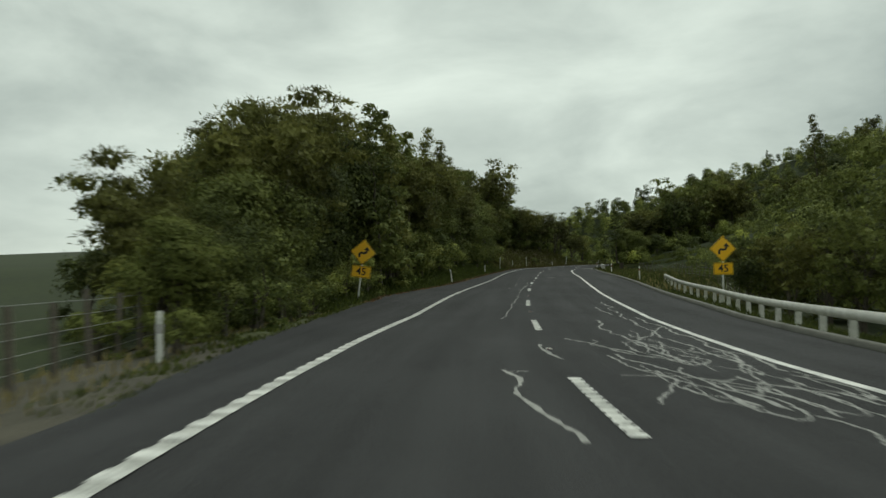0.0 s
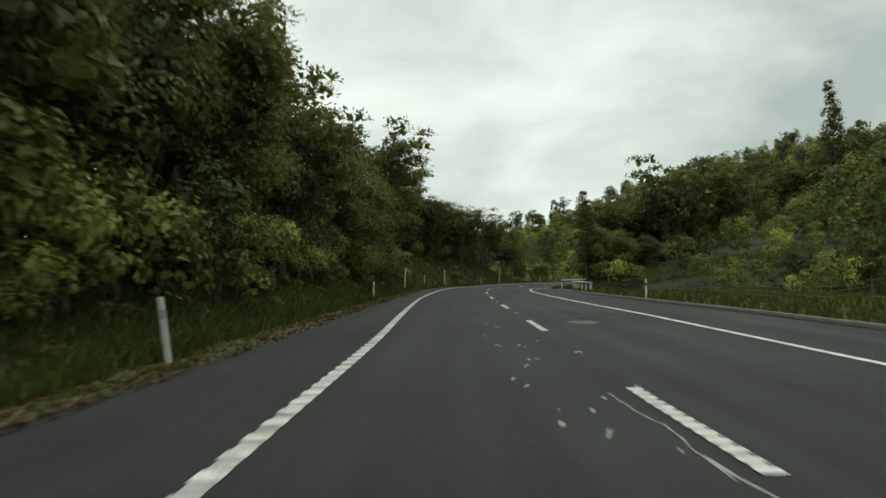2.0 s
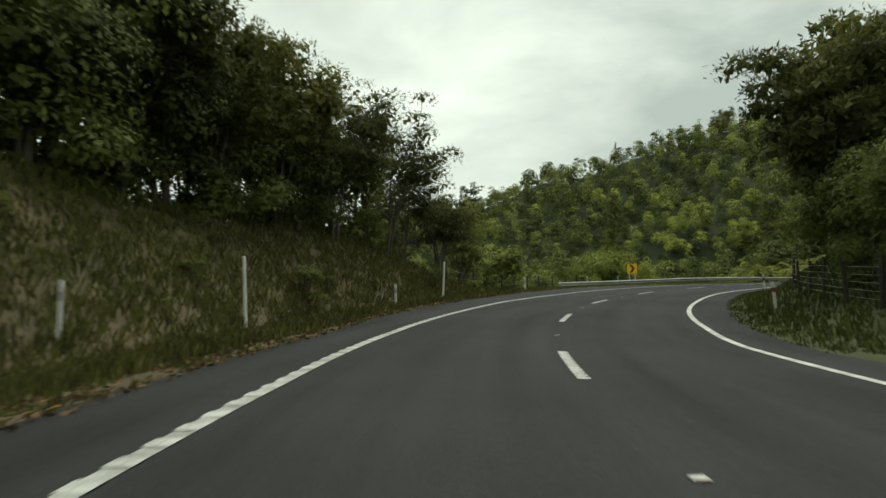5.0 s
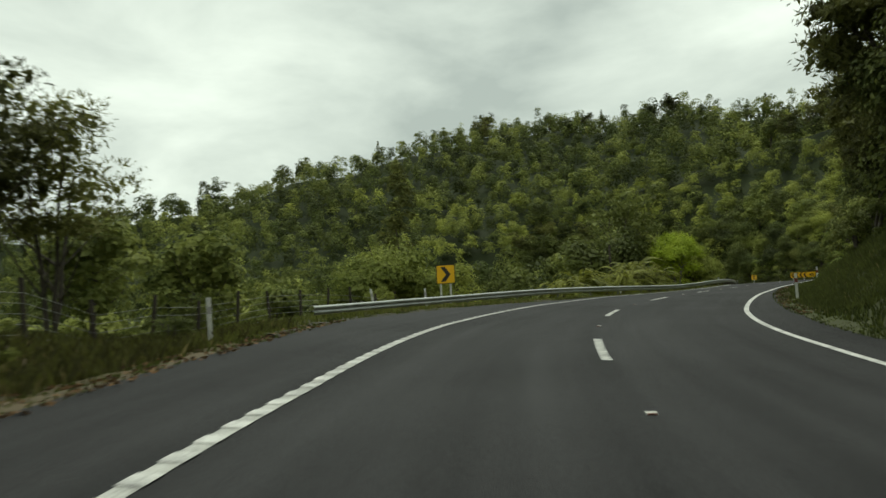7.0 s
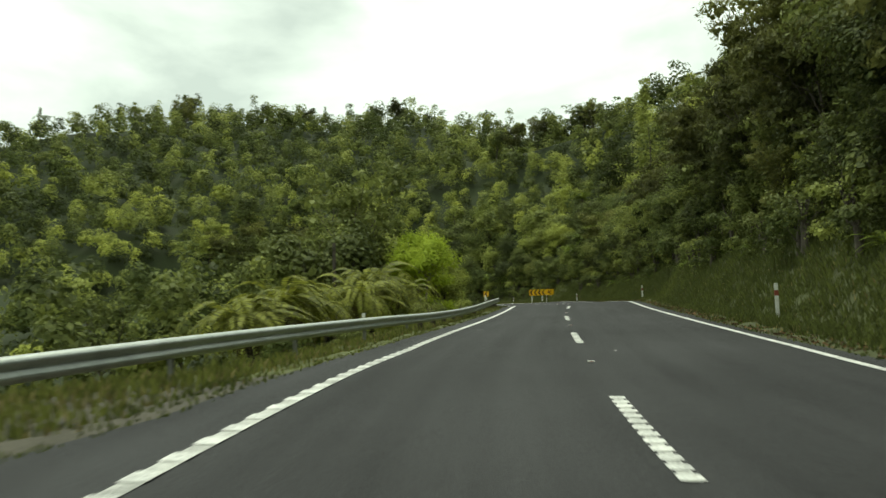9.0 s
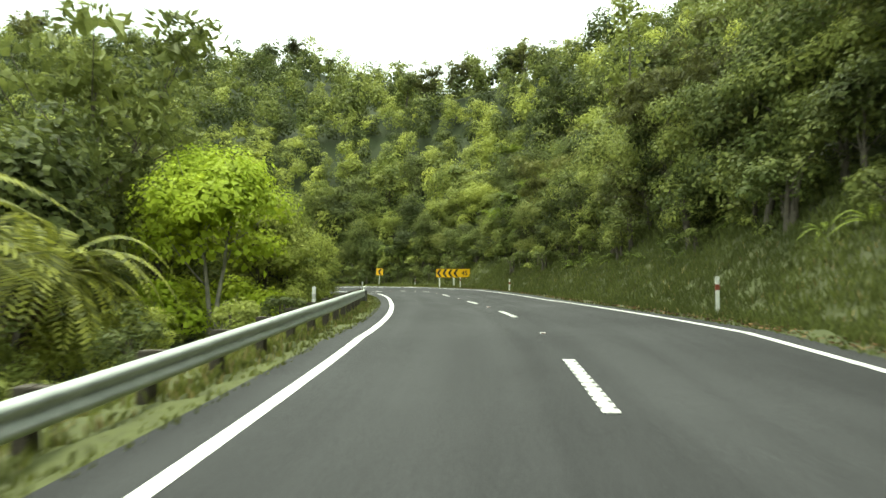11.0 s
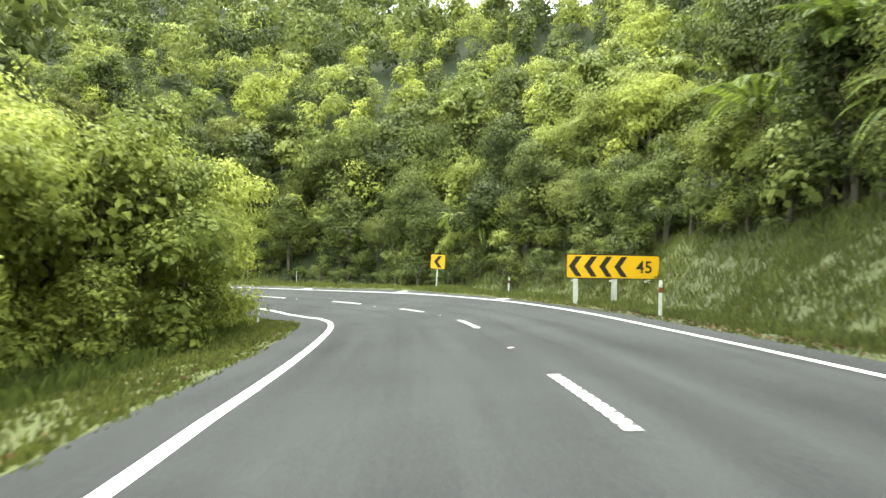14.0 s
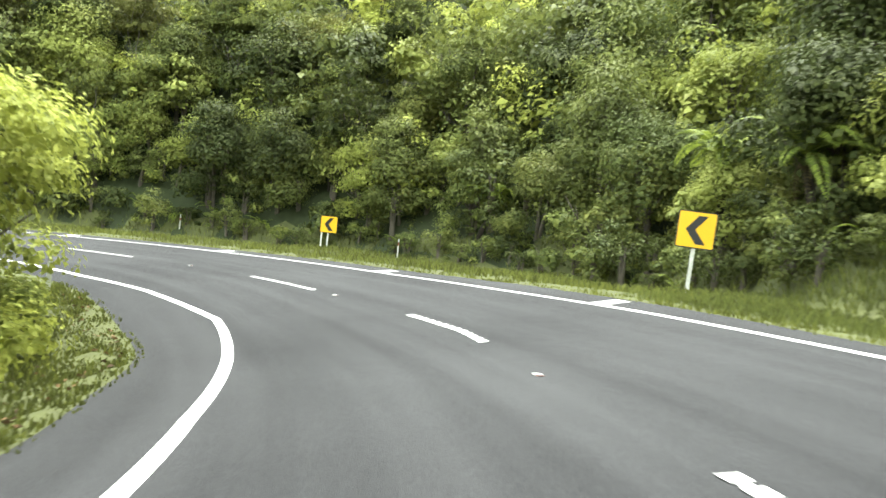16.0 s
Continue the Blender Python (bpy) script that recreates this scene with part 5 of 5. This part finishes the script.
grass("verge_grass", 140, 215, -1, 0.5, 4.5, 24000, 0.24, L_MOSSY, "yellow-green grass below the guard rail", g)
grass("dry_grass", 150, 215, -1, 0.3, 3.5, 6000, 0.2, L_DRY, "dry grass below the guard rail", g)
grass("verge_grass", 214, 275, -1, 0.05, 4.5, 90000, 0.12, L_MOSSY, "mossy grass inside the bend", g)
grass("verge_grass", 216, 262, -1, 1.8, 5.6, 20000, 0.34, L_LUSH, "long bright grass at the foot of the bushes", g)
grass("verge_grass", -20, 24, -1, 0.5, 5.0, 5000, 0.16, L_DRY, "sparse dry grass on the gravel verge", g)
grass("paddock_grass", 46, 112, 1, 0.4, 8.0, 26000, 0.38, L_GRASS, "rough green paddock grass behind the kerb", g)
grass("verge_grass", -10, 48, 1, 0.4, 5.0, 16000, 0.2, L_GRASS, "short grass under the timber rail", g)
grass("dry_grass", 40, 110, 1, 0.4, 6.0, 5000, 0.36, L_DRY, "dry paddock grass stalks", g)
grass("verge_grass", 108, 152, 1, 0.6, 5.0, 11000, 0.3, L_GRASS, "shaded grass below dark trees", g)
grass("cutting_grass", 150, 246, 1, 0.6, 5.6, 130000, 0.3, L_CUT, "long pale green grass on the steep cutting", g, 0.012)
grass("dry_grass", 150, 256, 1, 0.3, 3.5, 5000, 0.2, L_DRY, "dry grass on the steep cutting", g)
grass("verge_grass", 264, 304, 1, 7.0, 12.0, 16000, 0.3, L_MOSSY, "bright grass below the bush outside the bend", g)
grass("verge_grass", 250, 310, 1, 1.6, 8.0, 24000, 0.28, L_MOSSY, "bright grass outside the bend", g)
grass("paddock_grass", 44, 112, 1, 7.5, 24.0, 60000, 0.5, L_CUT, "long paddock grass before the dark bush", g, 0.03)
grass("cutting_grass", 244, 266, 1, 0.6, 6.0, 22000, 0.27, L_CUT, "long grass round the chevron board", g, 0.012)
for side, a, b, mat in ((-1, 6, 98, L_GRASS), (-1, 98, 164, L_GRASS), (-1, 164, 275, L_MOSSY), (1, 112, 250, L_GRASS), (1, 250, 310, L_MOSSY)):
    grass("edge_grass", a, b, side, -0.12, 0.7, int((b - a) * 110), 0.16, mat, "short uneven grass creeping over the seal's edge", g)

# ---- posts, signs, rails, fences ----
def marker_post(parent_pose, band, h=1.05, lean=(0, 0), label=""):
    """Slender edge marker post, dished in section, with its reflector band and cap."""
    ob = new("marker_post")
    bm = box(0.1, 0.045, h + 0.25, (0, 0, -0.25), 0.012)
    part("blade", bm, WHITE, ob)
    part("band", box(0.104, 0.05, 0.16, (0, 0, h - 0.36), 0.004), band, ob, "dark coloured band")
    part("reflector", box(0.06, 0.008, 0.09, (0, -0.03, h - 0.16), 0.002), WHITE, ob)
    ob.matrix_world = parent_pose @ pose(0, 0, 0, lean[0], lean[1], 0)
    return tagged(ob, label or "slim white plastic edge marker post with a coloured band", "marker post", "edge marker posts")


def stand(s, d, turn=0.0):
    return pose(*at(s, d), 0, 0, facing(s) + turn)


for s, d, band, lean in ((10.0, -6.1, GREY_BAND, (0, -1)), (51.6, -6.4, GREY_BAND, (0, -9)), (78.0, -6.55, GREY_BAND, (0, 1)), (110.5, -8.3, GREY_BAND, (0, 2)), (124.2, -7.0, GREY_BAND, (0, 0)), (141.2, -8.0, GREY_BAND, (0, -2)),
                         (156.3, -9.7, GREY_BAND, (0, -3)), (153.0, -10.3, GREY_BAND, (2, -8)), (175.6, -6.5, GREY_BAND, (0, 0)), (203.0, -5.5, GREY_BAND, (0, 0)), (227.6, -4.85, GREY_BAND, (0, 3)), (259.6, -5.4, GREY_BAND, (0, 0)), (273.0, -4.8, GREY_BAND, (0, 0)),
                         (52.0, 7.9, RED_BAND, (0, 0)), (76.0, 7.85, RED_BAND, (0, 0)), (106.0, 6.4, RED_BAND, (0, 0)), (124.5, 6.35, RED_BAND, (0, -3)), (142.3, 6.0, RED_BAND, (0, -3)), (157.7, 5.55, RED_BAND, (0, 0)), (174.6, 5.8, RED_BAND, (0, 0)),
                         (201.0, 5.2, RED_BAND, (0, 0)), (229.2, 5.3, RED_BAND, (0, 2)), (261.2, 8.8, RED_BAND, (0, 2)), (246.1, 5.7, RED_BAND, (0, 0))):
    marker_post(stand(s, d), band, 0.78 if s == 10.0 else 0.85 if s in (259.6, 229.2) else 1.05, lean)
for x, y in ((161.5, 206.3), (157.5, 221.5)):
    marker_post(pose(x, y, float(floor_z(x, y)), 0, 0, 30), RED_BAND)


def snow_pole(s, d, h, lean):
    ob = new("tall_marker_pole")
    part("pole", tube(0.055, 0.05, h + 0.3, (0, 0, -0.3), 10), WHITE, ob)
    part("cap", tube(0.056, 0.03, 0.03, (0, 0, h), 10), WHITE, ob)
    ob.matrix_world = stand(s, d) @ pose(0, 0, 0, *lean)
    return tagged(ob, "tall round white marker pole on the bank's foot", "marker pole", "tall marker poles")


for s, d, lean in ((98.0, -7.2, (0, 3)), (116.2, -8.05, (0, -1)), (130.0, -7.5, (0, 4))):
    snow_pole(s, d, 2.0, lean)


def text_mesh(name, words, size, mat, parent, m):
    """Letters as a solid mesh, centred."""
    cu = bpy.data.curves.new(name, "FONT")
    cu.body, cu.size, cu.align_x, cu.align_y, cu.extrude, cu.offset = words, size, "CENTER", "CENTER", 0.003, 0.012 * size
    tmp = new("letters", cu)
    bpy.context.view_layer.update()
    me = bpy.data.meshes.new_from_object(tmp.evaluated_get(bpy.context.evaluated_depsgraph_get()))
    bpy.data.objects.remove(tmp)
    me.materials.clear()
    me.materials.append(mat)
    return child(name, me, parent, "", m)


def flat_shape(outline, depth, mat, name, parent, m, label=""):
    """A thin plate from an outline in x and z, its face to -y."""
    bm = bmesh.new()
    vs = [bm.verts.new((x, 0, z)) for x, z in outline]
    face = bm.faces.new(vs)
    bm.normal_update()
    made = bmesh.ops.extrude_face_region(bm, geom=[face])
    bmesh.ops.translate(bm, verts=[v for v in made["geom"] if isinstance(v, bmesh.types.BMVert)], vec=(0, depth, 0))
    bmesh.ops.recalc_face_normals(bm, faces=bm.faces)
    return part(name, bm, mat, parent, label, m)


def rounded(w, h, r=0.05, turn=0.0):
    out = []
    for cx, cz, a0 in ((w / 2 - r, h / 2 - r, 0), (-w / 2 + r, h / 2 - r, 90), (-w / 2 + r, -h / 2 + r, 180), (w / 2 - r, -h / 2 + r, 270)):
        for k in range(4):
            a = radians(a0 + k * 30)
            out.append((cx + r * math.cos(a), cz + r * math.sin(a)))
    c, s = math.cos(radians(turn)), math.sin(radians(turn))
    return [(x * c - z * s, x * s + z * c) for x, z in out]


def curve_sign(place, turn, lean, up=0.0):
    """Diamond warning sign with a winding arrow over a 45 plate, on a white post."""
    ob = new("curve_warning_sign")
    part("post", tube(0.045, 0.045, 3.1 + up, (0, 0.03, -0.3), 12), WHITE_WOOD, ob)
    dia = flat_shape(rounded(0.9, 0.9, 0.06, 45), 0.012, YELLOW, "diamond", ob, pose(0, -0.03, 2.52 + up), "yellow diamond plate")
    flat_shape(rounded(0.86, 0.86, 0.05, 45), 0.002, BLACK, "border", dia, pose(0, -0.003, 0))
    flat_shape(rounded(0.82, 0.82, 0.05, 45), 0.002, YELLOW, "field", dia, pose(0, -0.006, 0))
    pts = [(-0.2, -0.24), (-0.2, -0.08), (-0.12, -0.01), (0.0, -0.03), (0.1, 0.0), (0.14, 0.08), (0.14, 0.12)]
    out_l, out_r = [], []
    for k, (x, z) in enumerate(pts):
        a, b = pts[max(k - 1, 0)], pts[min(k + 1, len(pts) - 1)]
        dx, dz = b[0] - a[0], b[1] - a[1]
        n = math.hypot(dx, dz)
        out_l.append((x - dz / n * 0.052, z + dx / n * 0.052)), out_r.append((x + dz / n * 0.052, z - dx / n * 0.052))
    head = [(0.29, 0.1), (0.15, 0.3), (-0.01, 0.13)]
    flat_shape(out_r + head + out_l[::-1], 0.003, BLACK, "arrow", dia, pose(0.02, -0.01, -0.02), "black winding arrow")
    plate = flat_shape(rounded(0.95, 0.58, 0.05), 0.012, YELLOW, "speed_plate", ob, pose(0, -0.03, 1.56 + up), "yellow speed plate")
    flat_shape(rounded(0.91, 0.54, 0.045), 0.002, BLACK, "border", plate, pose(0, -0.003, 0))
    flat_shape(rounded(0.87, 0.5, 0.04), 0.002, YELLOW, "field", plate, pose(0, -0.006, 0))
    text_mesh("number", "45", 0.5, BLACK, plate, pose(0, -0.012, 0.0, 90, 0, 0))
    ob.matrix_world = pose(*place, 0, 0, turn) @ pose(0, 0, 0, lean[0], lean[1], 0)
    return tagged(ob, "yellow diamond winding-road sign over a 45 speed plate", "road sign", "winding road signs")


curve_sign((-3.92, 32.4, -0.4), 0, (0, 7), 0.3)
curve_sign((13.75, 31.8, -0.1), -2, (0, 0))


def chevron(w, h, point):
    """Outline of one chevron; point -1 points left, 1 right."""
    t = w * 0.46
    o = [(-w / 2, h / 2), (-w / 2 + t, h / 2), (w / 2, 0), (-w / 2 + t, -h / 2), (-w / 2, -h / 2), (w / 2 - t, 0)]
    return o if point > 0 else [(-x, z) for x, z in o][::-1]


def chevron_sign(place, turn, point, high, lean=0.0, legs=(0.0,)):
    ob = new("chevron_sign")
    for x in legs:
        part("post", box(0.09, 0.07, high + 0.3, (x, 0.06, -0.3), 0.008), WHITE_WOOD, ob)
    plate = flat_shape(rounded(0.96, 0.96, 0.05), 0.014, BLACK, "plate", ob, pose(0, 0, high), "yellow plate with a dark border")
    flat_shape(rounded(0.9, 0.9, 0.04), 0.003, YELLOW, "field", plate, pose(0, -0.004, 0))
    flat_shape(chevron(0.52, 0.74, point), 0.003, BLACK, "chevron", plate, pose(0, -0.008, 0))
    ob.matrix_world = pose(*place, 0, 0, turn) @ pose(0, 0, 0, 0, lean, 0)
    return tagged(ob, "square yellow sign with one black chevron on a white post", "road sign", "chevron signs")


def on(x, y, up=0.0):
    return (x, y, float(floor_z(x, y)) + up)


chevron_sign(on(49.0, 151.2), -48, 1, 1.75, 0, (-0.28, 0.22))
chevron_sign(on(154.2, 188.5, 0.06), -62, -1, 1.65, 3)
chevron_sign(on(161.2, 211.7, -0.1), -35, -1, 1.7, 1, (0.0, -0.35))


def chevron_board(place, turn):
    """Long board of four chevrons with a speed number, on paired white legs."""
    ob = new("chevron_board")
    for x in (-1.45, 0.1, 1.45):
        for y in (0.05, 0.6):
            part("leg", box(0.14, 0.09, 1.5 if y < 0.3 else 1.35, (x + (0.12 if y > 0.3 else 0), y, -0.35), 0.01), WHITE_WOOD, ob)
    for x in (-1.45, 0.1, 1.45):
        part("brace", box(0.06, 0.6, 0.06, (x, 0.34, 0.9)), WHITE_WOOD, ob)
    plate = flat_shape(rounded(3.75, 0.96, 0.06), 0.02, BLACK, "plate", ob, pose(0, 0, 1.5), "long yellow board with a dark border")
    flat_shape(rounded(3.67, 0.88, 0.05), 0.003, YELLOW, "field", plate, pose(0, -0.004, 0))
    for k in range(4):
        flat_shape(chevron(0.52, 0.78, -1), 0.003, BLACK, "chevron", plate, pose(-1.5 + 0.6 * k, -0.008, 0))
    text_mesh("number", "45", 0.66, BLACK, plate, pose(1.24, -0.009, -0.02, 90, 0, 0))
    ob.matrix_world = pose(*place, 0, 0, turn)
    return tagged(ob, "long yellow board with four black chevrons and 45", "road sign")


bx_, by_ = 142.5, 174.3
chevron_board((bx_, by_, float(ground(bx_, by_)) + 0.0), -57)


def rail_section(points, name, label, category, profile, mat):
    """A rail swept along points, upright in section; profile is (outward, up)."""
    p = np.array(points, float)
    t = np.gradient(p, axis=0)
    t[:, 2] = 0
    t /= np.linalg.norm(t, axis=1)[:, None]
    out = np.stack([t[:, 1], -t[:, 0], 0 * t[:, 0]], 1)
    pr = np.array(profile)
    v = (p[:, None] + out[:, None] * pr[None, :, :1] + np.array([0, 0, 1.0]) * pr[None, :, 1:]).reshape(-1, 3)
    n = len(pr)
    i, j = np.arange(len(p) - 1)[:, None] * n, np.arange(n)[None]
    f = np.stack([i + j, i + (j + 1) % n, i + n + (j + 1) % n, i + n + j], -1).reshape(-1, 4)
    return mesh(name, v, f, mat, False)


W_BEAM = [(0.0, -0.155), (0.045, -0.13), (0.08, -0.1), (0.08, -0.06), (0.02, -0.015), (0.02, 0.015), (0.08, 0.06), (0.08, 0.1), (0.045, 0.13), (0.0, 0.155),
          (-0.004, 0.15), (0.04, 0.125), (0.074, 0.097), (0.074, 0.063), (0.012, 0.015), (0.012, -0.015), (0.074, -0.063), (0.074, -0.097), (0.04, -0.125), (-0.004, -0.15)]
TRACK = [(148.0, -9.6), (153.0, -8.5), (158.0, -7.3), (163.0, -6.2), (170.0, -5.3), (178.0, -4.8), (188.0, -4.6), (200.0, -4.55), (212.0, -4.6), (217.0, -4.75)]
ta = np.array(TRACK)
guard = tagged(new("guard_rail"), "galvanised steel w-beam guard rail on steel and dark timber posts", "guard rail")
ss = np.arange(148.0, 217.1, 0.8)
dd = np.interp(ss, ta[:, 0], ta[:, 1])
lift = np.interp(ss, (148, 155, 160, 165, 171, 178, 185, 195, 204, 217), (0.33, 0.37, 0.5, 0.57, 0.54, 0.4, 0.33, 0.44, 0.6, 0.6))
line = [at(a, b, c) for a, b, c in zip(ss, dd, lift)]
line = np.array(line)
line[:, 2] = np.convolve(np.pad(line[:, 2], 4, mode="edge"), np.ones(9) / 9, "valid")
child("beam", rail_section(line, "beam", "", "", W_BEAM, STEEL), guard)
for k, s in enumerate(np.arange(149.0, 217.0, 1.9)):
    d = float(np.interp(s, ta[:, 0], ta[:, 1])) - 0.22
    q = at(s, d)
    top = float(np.interp(s, ss, line[:, 2]))
    m = pose(q[0], q[1], q[2], rng.uniform(-2, 2), rng.uniform(-2, 2), facing(s))
    if s < 176.5:
        if k % 2 == 0:
            part("post", box(0.09, 0.055, top - q[2] + 0.5, (0.1, 0, -0.4), 0.006), STEEL_DULL, guard, "thin weathered steel post", m)
        continue
    part("post", box(0.15, 0.18, top - q[2] + 0.55, (0, 0, -0.4), 0.012), DARK_WOOD, guard, "", m)
    part("block", box(0.15, 0.13, 0.3, (0.15, 0, top - q[2] - 0.15), 0.006), DARK_WOOD, guard, "", m)
end = pose(*at(217.2, -4.72, 0.1), 0, 0, facing(217))
nose = []
for k in range(13):
    a = radians(-20 + 18 * k)
    nose.append((0.17 * math.sin(a) + (0.0 if k < 7 else -0.02), 0.42 + 0.2 * math.cos(a) * (1 if k > 2 else 0.7)))
nose = [(0.09, -0.25), (0.1, 0.2)] + nose + [(-0.16, 0.1)]
bm = bmesh.new()
for h, z in ((0.0, 0.02), (0.5, 0.52)):
    for x, y in nose:
        bm.verts.new((x, y, z))
bm.verts.ensure_lookup_table()
n_ = len(nose)
for k in range(n_ - 1):
    bm.faces.new([bm.verts[k], bm.verts[k + 1], bm.verts[n_ + k + 1], bm.verts[n_ + k]])
bmesh.ops.solidify(bm, geom=bm.faces[:], thickness=0.012)
part("end_wing", bm, STEEL_DULL, guard, "dull grey curved steel end wing", end)
part("end_plate", box(0.03, 0.5, 0.46, (-0.02, 0.3, 0.05), 0.008), STEEL_DULL, guard, "", end)


# white timber rail on the first bend, right
white_rail = tagged(new("timber_guard_rail"), "white-painted timber sight rail on square posts", "guard rail")
WR = np.array([(-8, 5.7), (8, 6.1), (14, 6.5), (22, 7.3), (32, 8.5), (42, 8.8), (49, 9.2)])
ss = np.arange(-8.0, 49.1, 1.9)
BOARD = [(0.0, -0.11), (0.045, -0.11), (0.045, 0.11), (0.0, 0.11)]
line = np.array([at(s, float(np.interp(s, WR[:, 0], WR[:, 1])), 0.6) for s in ss])
line[:, 2] = np.convolve(np.pad(line[:, 2], 2, mode="edge"), np.ones(5) / 5, "valid")
child("board", rail_section(line, "board", "", "", BOARD, WHITE_WOOD), white_rail)
for s, q in zip(ss, line):
    d = float(np.interp(s, WR[:, 0], WR[:, 1])) + 0.1
    x, y, z = at(s, d)
    part("post", box(0.13, 0.13, q[2] - z + 0.38, (0, 0, -0.3), 0.012), WHITE_WOOD, white_rail, "", pose(x, y, z, rng.uniform(-2, 2), 0, facing(s)))
kerb_s = np.arange(-40, 104, 1.0)
kp = np.array([at(s, float(width(SEAL_R, s)) + 0.02, 0.0) for s in kerb_s])
kerb = new("kerb", rail_section(kp, "kerb", "", "", [(-0.06, -0.15), (-0.05, 0.11), (0.02, 0.13), (0.16, 0.12), (0.18, -0.15)], CONCRETE))
tagged(kerb, "low dark mossy concrete kerb", "kerb", kind="structure")

# little bridge rail, right
bridge = tagged(new("bridge_rail"), "short white timber bridge rail on upright posts", "bridge rail")
for k in range(6):
    s = 92.5 + k * 1.9
    part("post", box(0.16, 0.16, 1.15, (0, 0, -0.35), 0.012), WHITE_WOOD, bridge, "", stand(s, 7.9 - 0.1 * k))
line = np.array([at(s, 7.9 - 0.1 * (s - 92.5) / 1.9, 0.76) for s in np.arange(92.3, 102.3, 0.9)])
child("top_board", rail_section(line, "top_board", "", "", [(-0.11, -0.06), (0.11, -0.06), (0.11, 0.06), (-0.11, 0.06)], WHITE_WOOD), bridge)
yard = tagged(new("timber_yard_rail"), "dark weathered timber stock rail beside the bridge", "fence")
for k in range(4):
    x, y, z = at(86.0 + 2.2 * k, 9.6 + 0.25 * k)
    part("post", box(0.14, 0.14, 1.5, (0, 0, -0.4), 0.01), DARK_WOOD, yard, "", pose(x, y, z, 0, 0, facing(88)))
for z in (0.3, 0.62, 0.95):
    line = np.array([at(86.0 + 2.2 * k, 9.5 + 0.25 * k, z) for k in range(4)])
    child("board", rail_section(line, "board", "", "", [(-0.02, -0.08), (0.02, -0.08), (0.02, 0.08), (-0.02, 0.08)], DARK_WOOD), yard)


def wire_fence(points, label, lean=4.0, tall=1.15, r=0.05, step=2.2, mat=OLD_WOOD):
    """Posts along a line of places with battens and five wires."""
    fence = tagged(new("wire_fence"), label, "fence")
    p = np.array(points, float)
    u = np.r_[0, np.cumsum(np.hypot(*np.diff(p, axis=0).T))]
    tops = []
    for q in np.arange(0, u[-1], step):
        x, y = np.interp(q, u, p[:, 0]), np.interp(q, u, p[:, 1])
        z = float(ground(x, y))
        h = tall * rng.uniform(0.9, 1.08)
        part("post", tube(r * rng.uniform(0.8, 1.2), r * 0.8, h + 0.4, (0, 0, -0.4), 8), mat, fence, "", pose(x, y, z, rng.uniform(-lean, lean), rng.uniform(-lean, lean), 0))
        tops.append((x, y, z))
    t = np.array(tops)
    for k in range(5):
        v, f = limb_arrays(t + (0, 0, 0.2 + 0.2 * k), np.full(len(t), 0.006), 4)
        child("wire", mesh("wire", v, f, WIRE), fence)
    return fence


wire_fence([(-4.0, 2.0), (-4.9, 9.0), (-5.6, 14.5), (-7.6, 21.0)], "old wire fence on grey timber posts above the valley", 3, 1.1, 0.055, 1.15)
wire_fence([at(s, 13.0 - 0.02 * (s - 44))[:2] for s in np.arange(44, 90, 3.0)], "paddock wire fence on close grey battens", 5, 1.15, 0.035, 1.3)
wire_fence([at(s, -10.5 - 0.05 * (s - 136))[:2] for s in np.arange(136, 160, 3.0)], "old wire fence on dark leaning posts at the verge", 5, 1.3, 0.06, 2.0, DARK_WOOD)
wire_fence([at(s, 7.6)[:2] for s in np.arange(118, 134, 2.5)], "old fence on dark posts below trees", 4, 1.2, 0.06, 2.4, DARK_WOOD)
pole = tagged(new("power_pole"), "dark timber pole above the valley trees", "pole")
px_, py_ = 88.0, 171.0
part("shaft", tube(0.16, 0.12, 9.0, (0, 0, -0.5), 12), DARK_WOOD, pole)
part("crossarm", box(1.6, 0.1, 0.1, (0, 0, 8.0), 0.01), DARK_WOOD, pole)
pole.matrix_world = pose(px_, py_, float(ground(px_, py_)), 0, 0, 30)
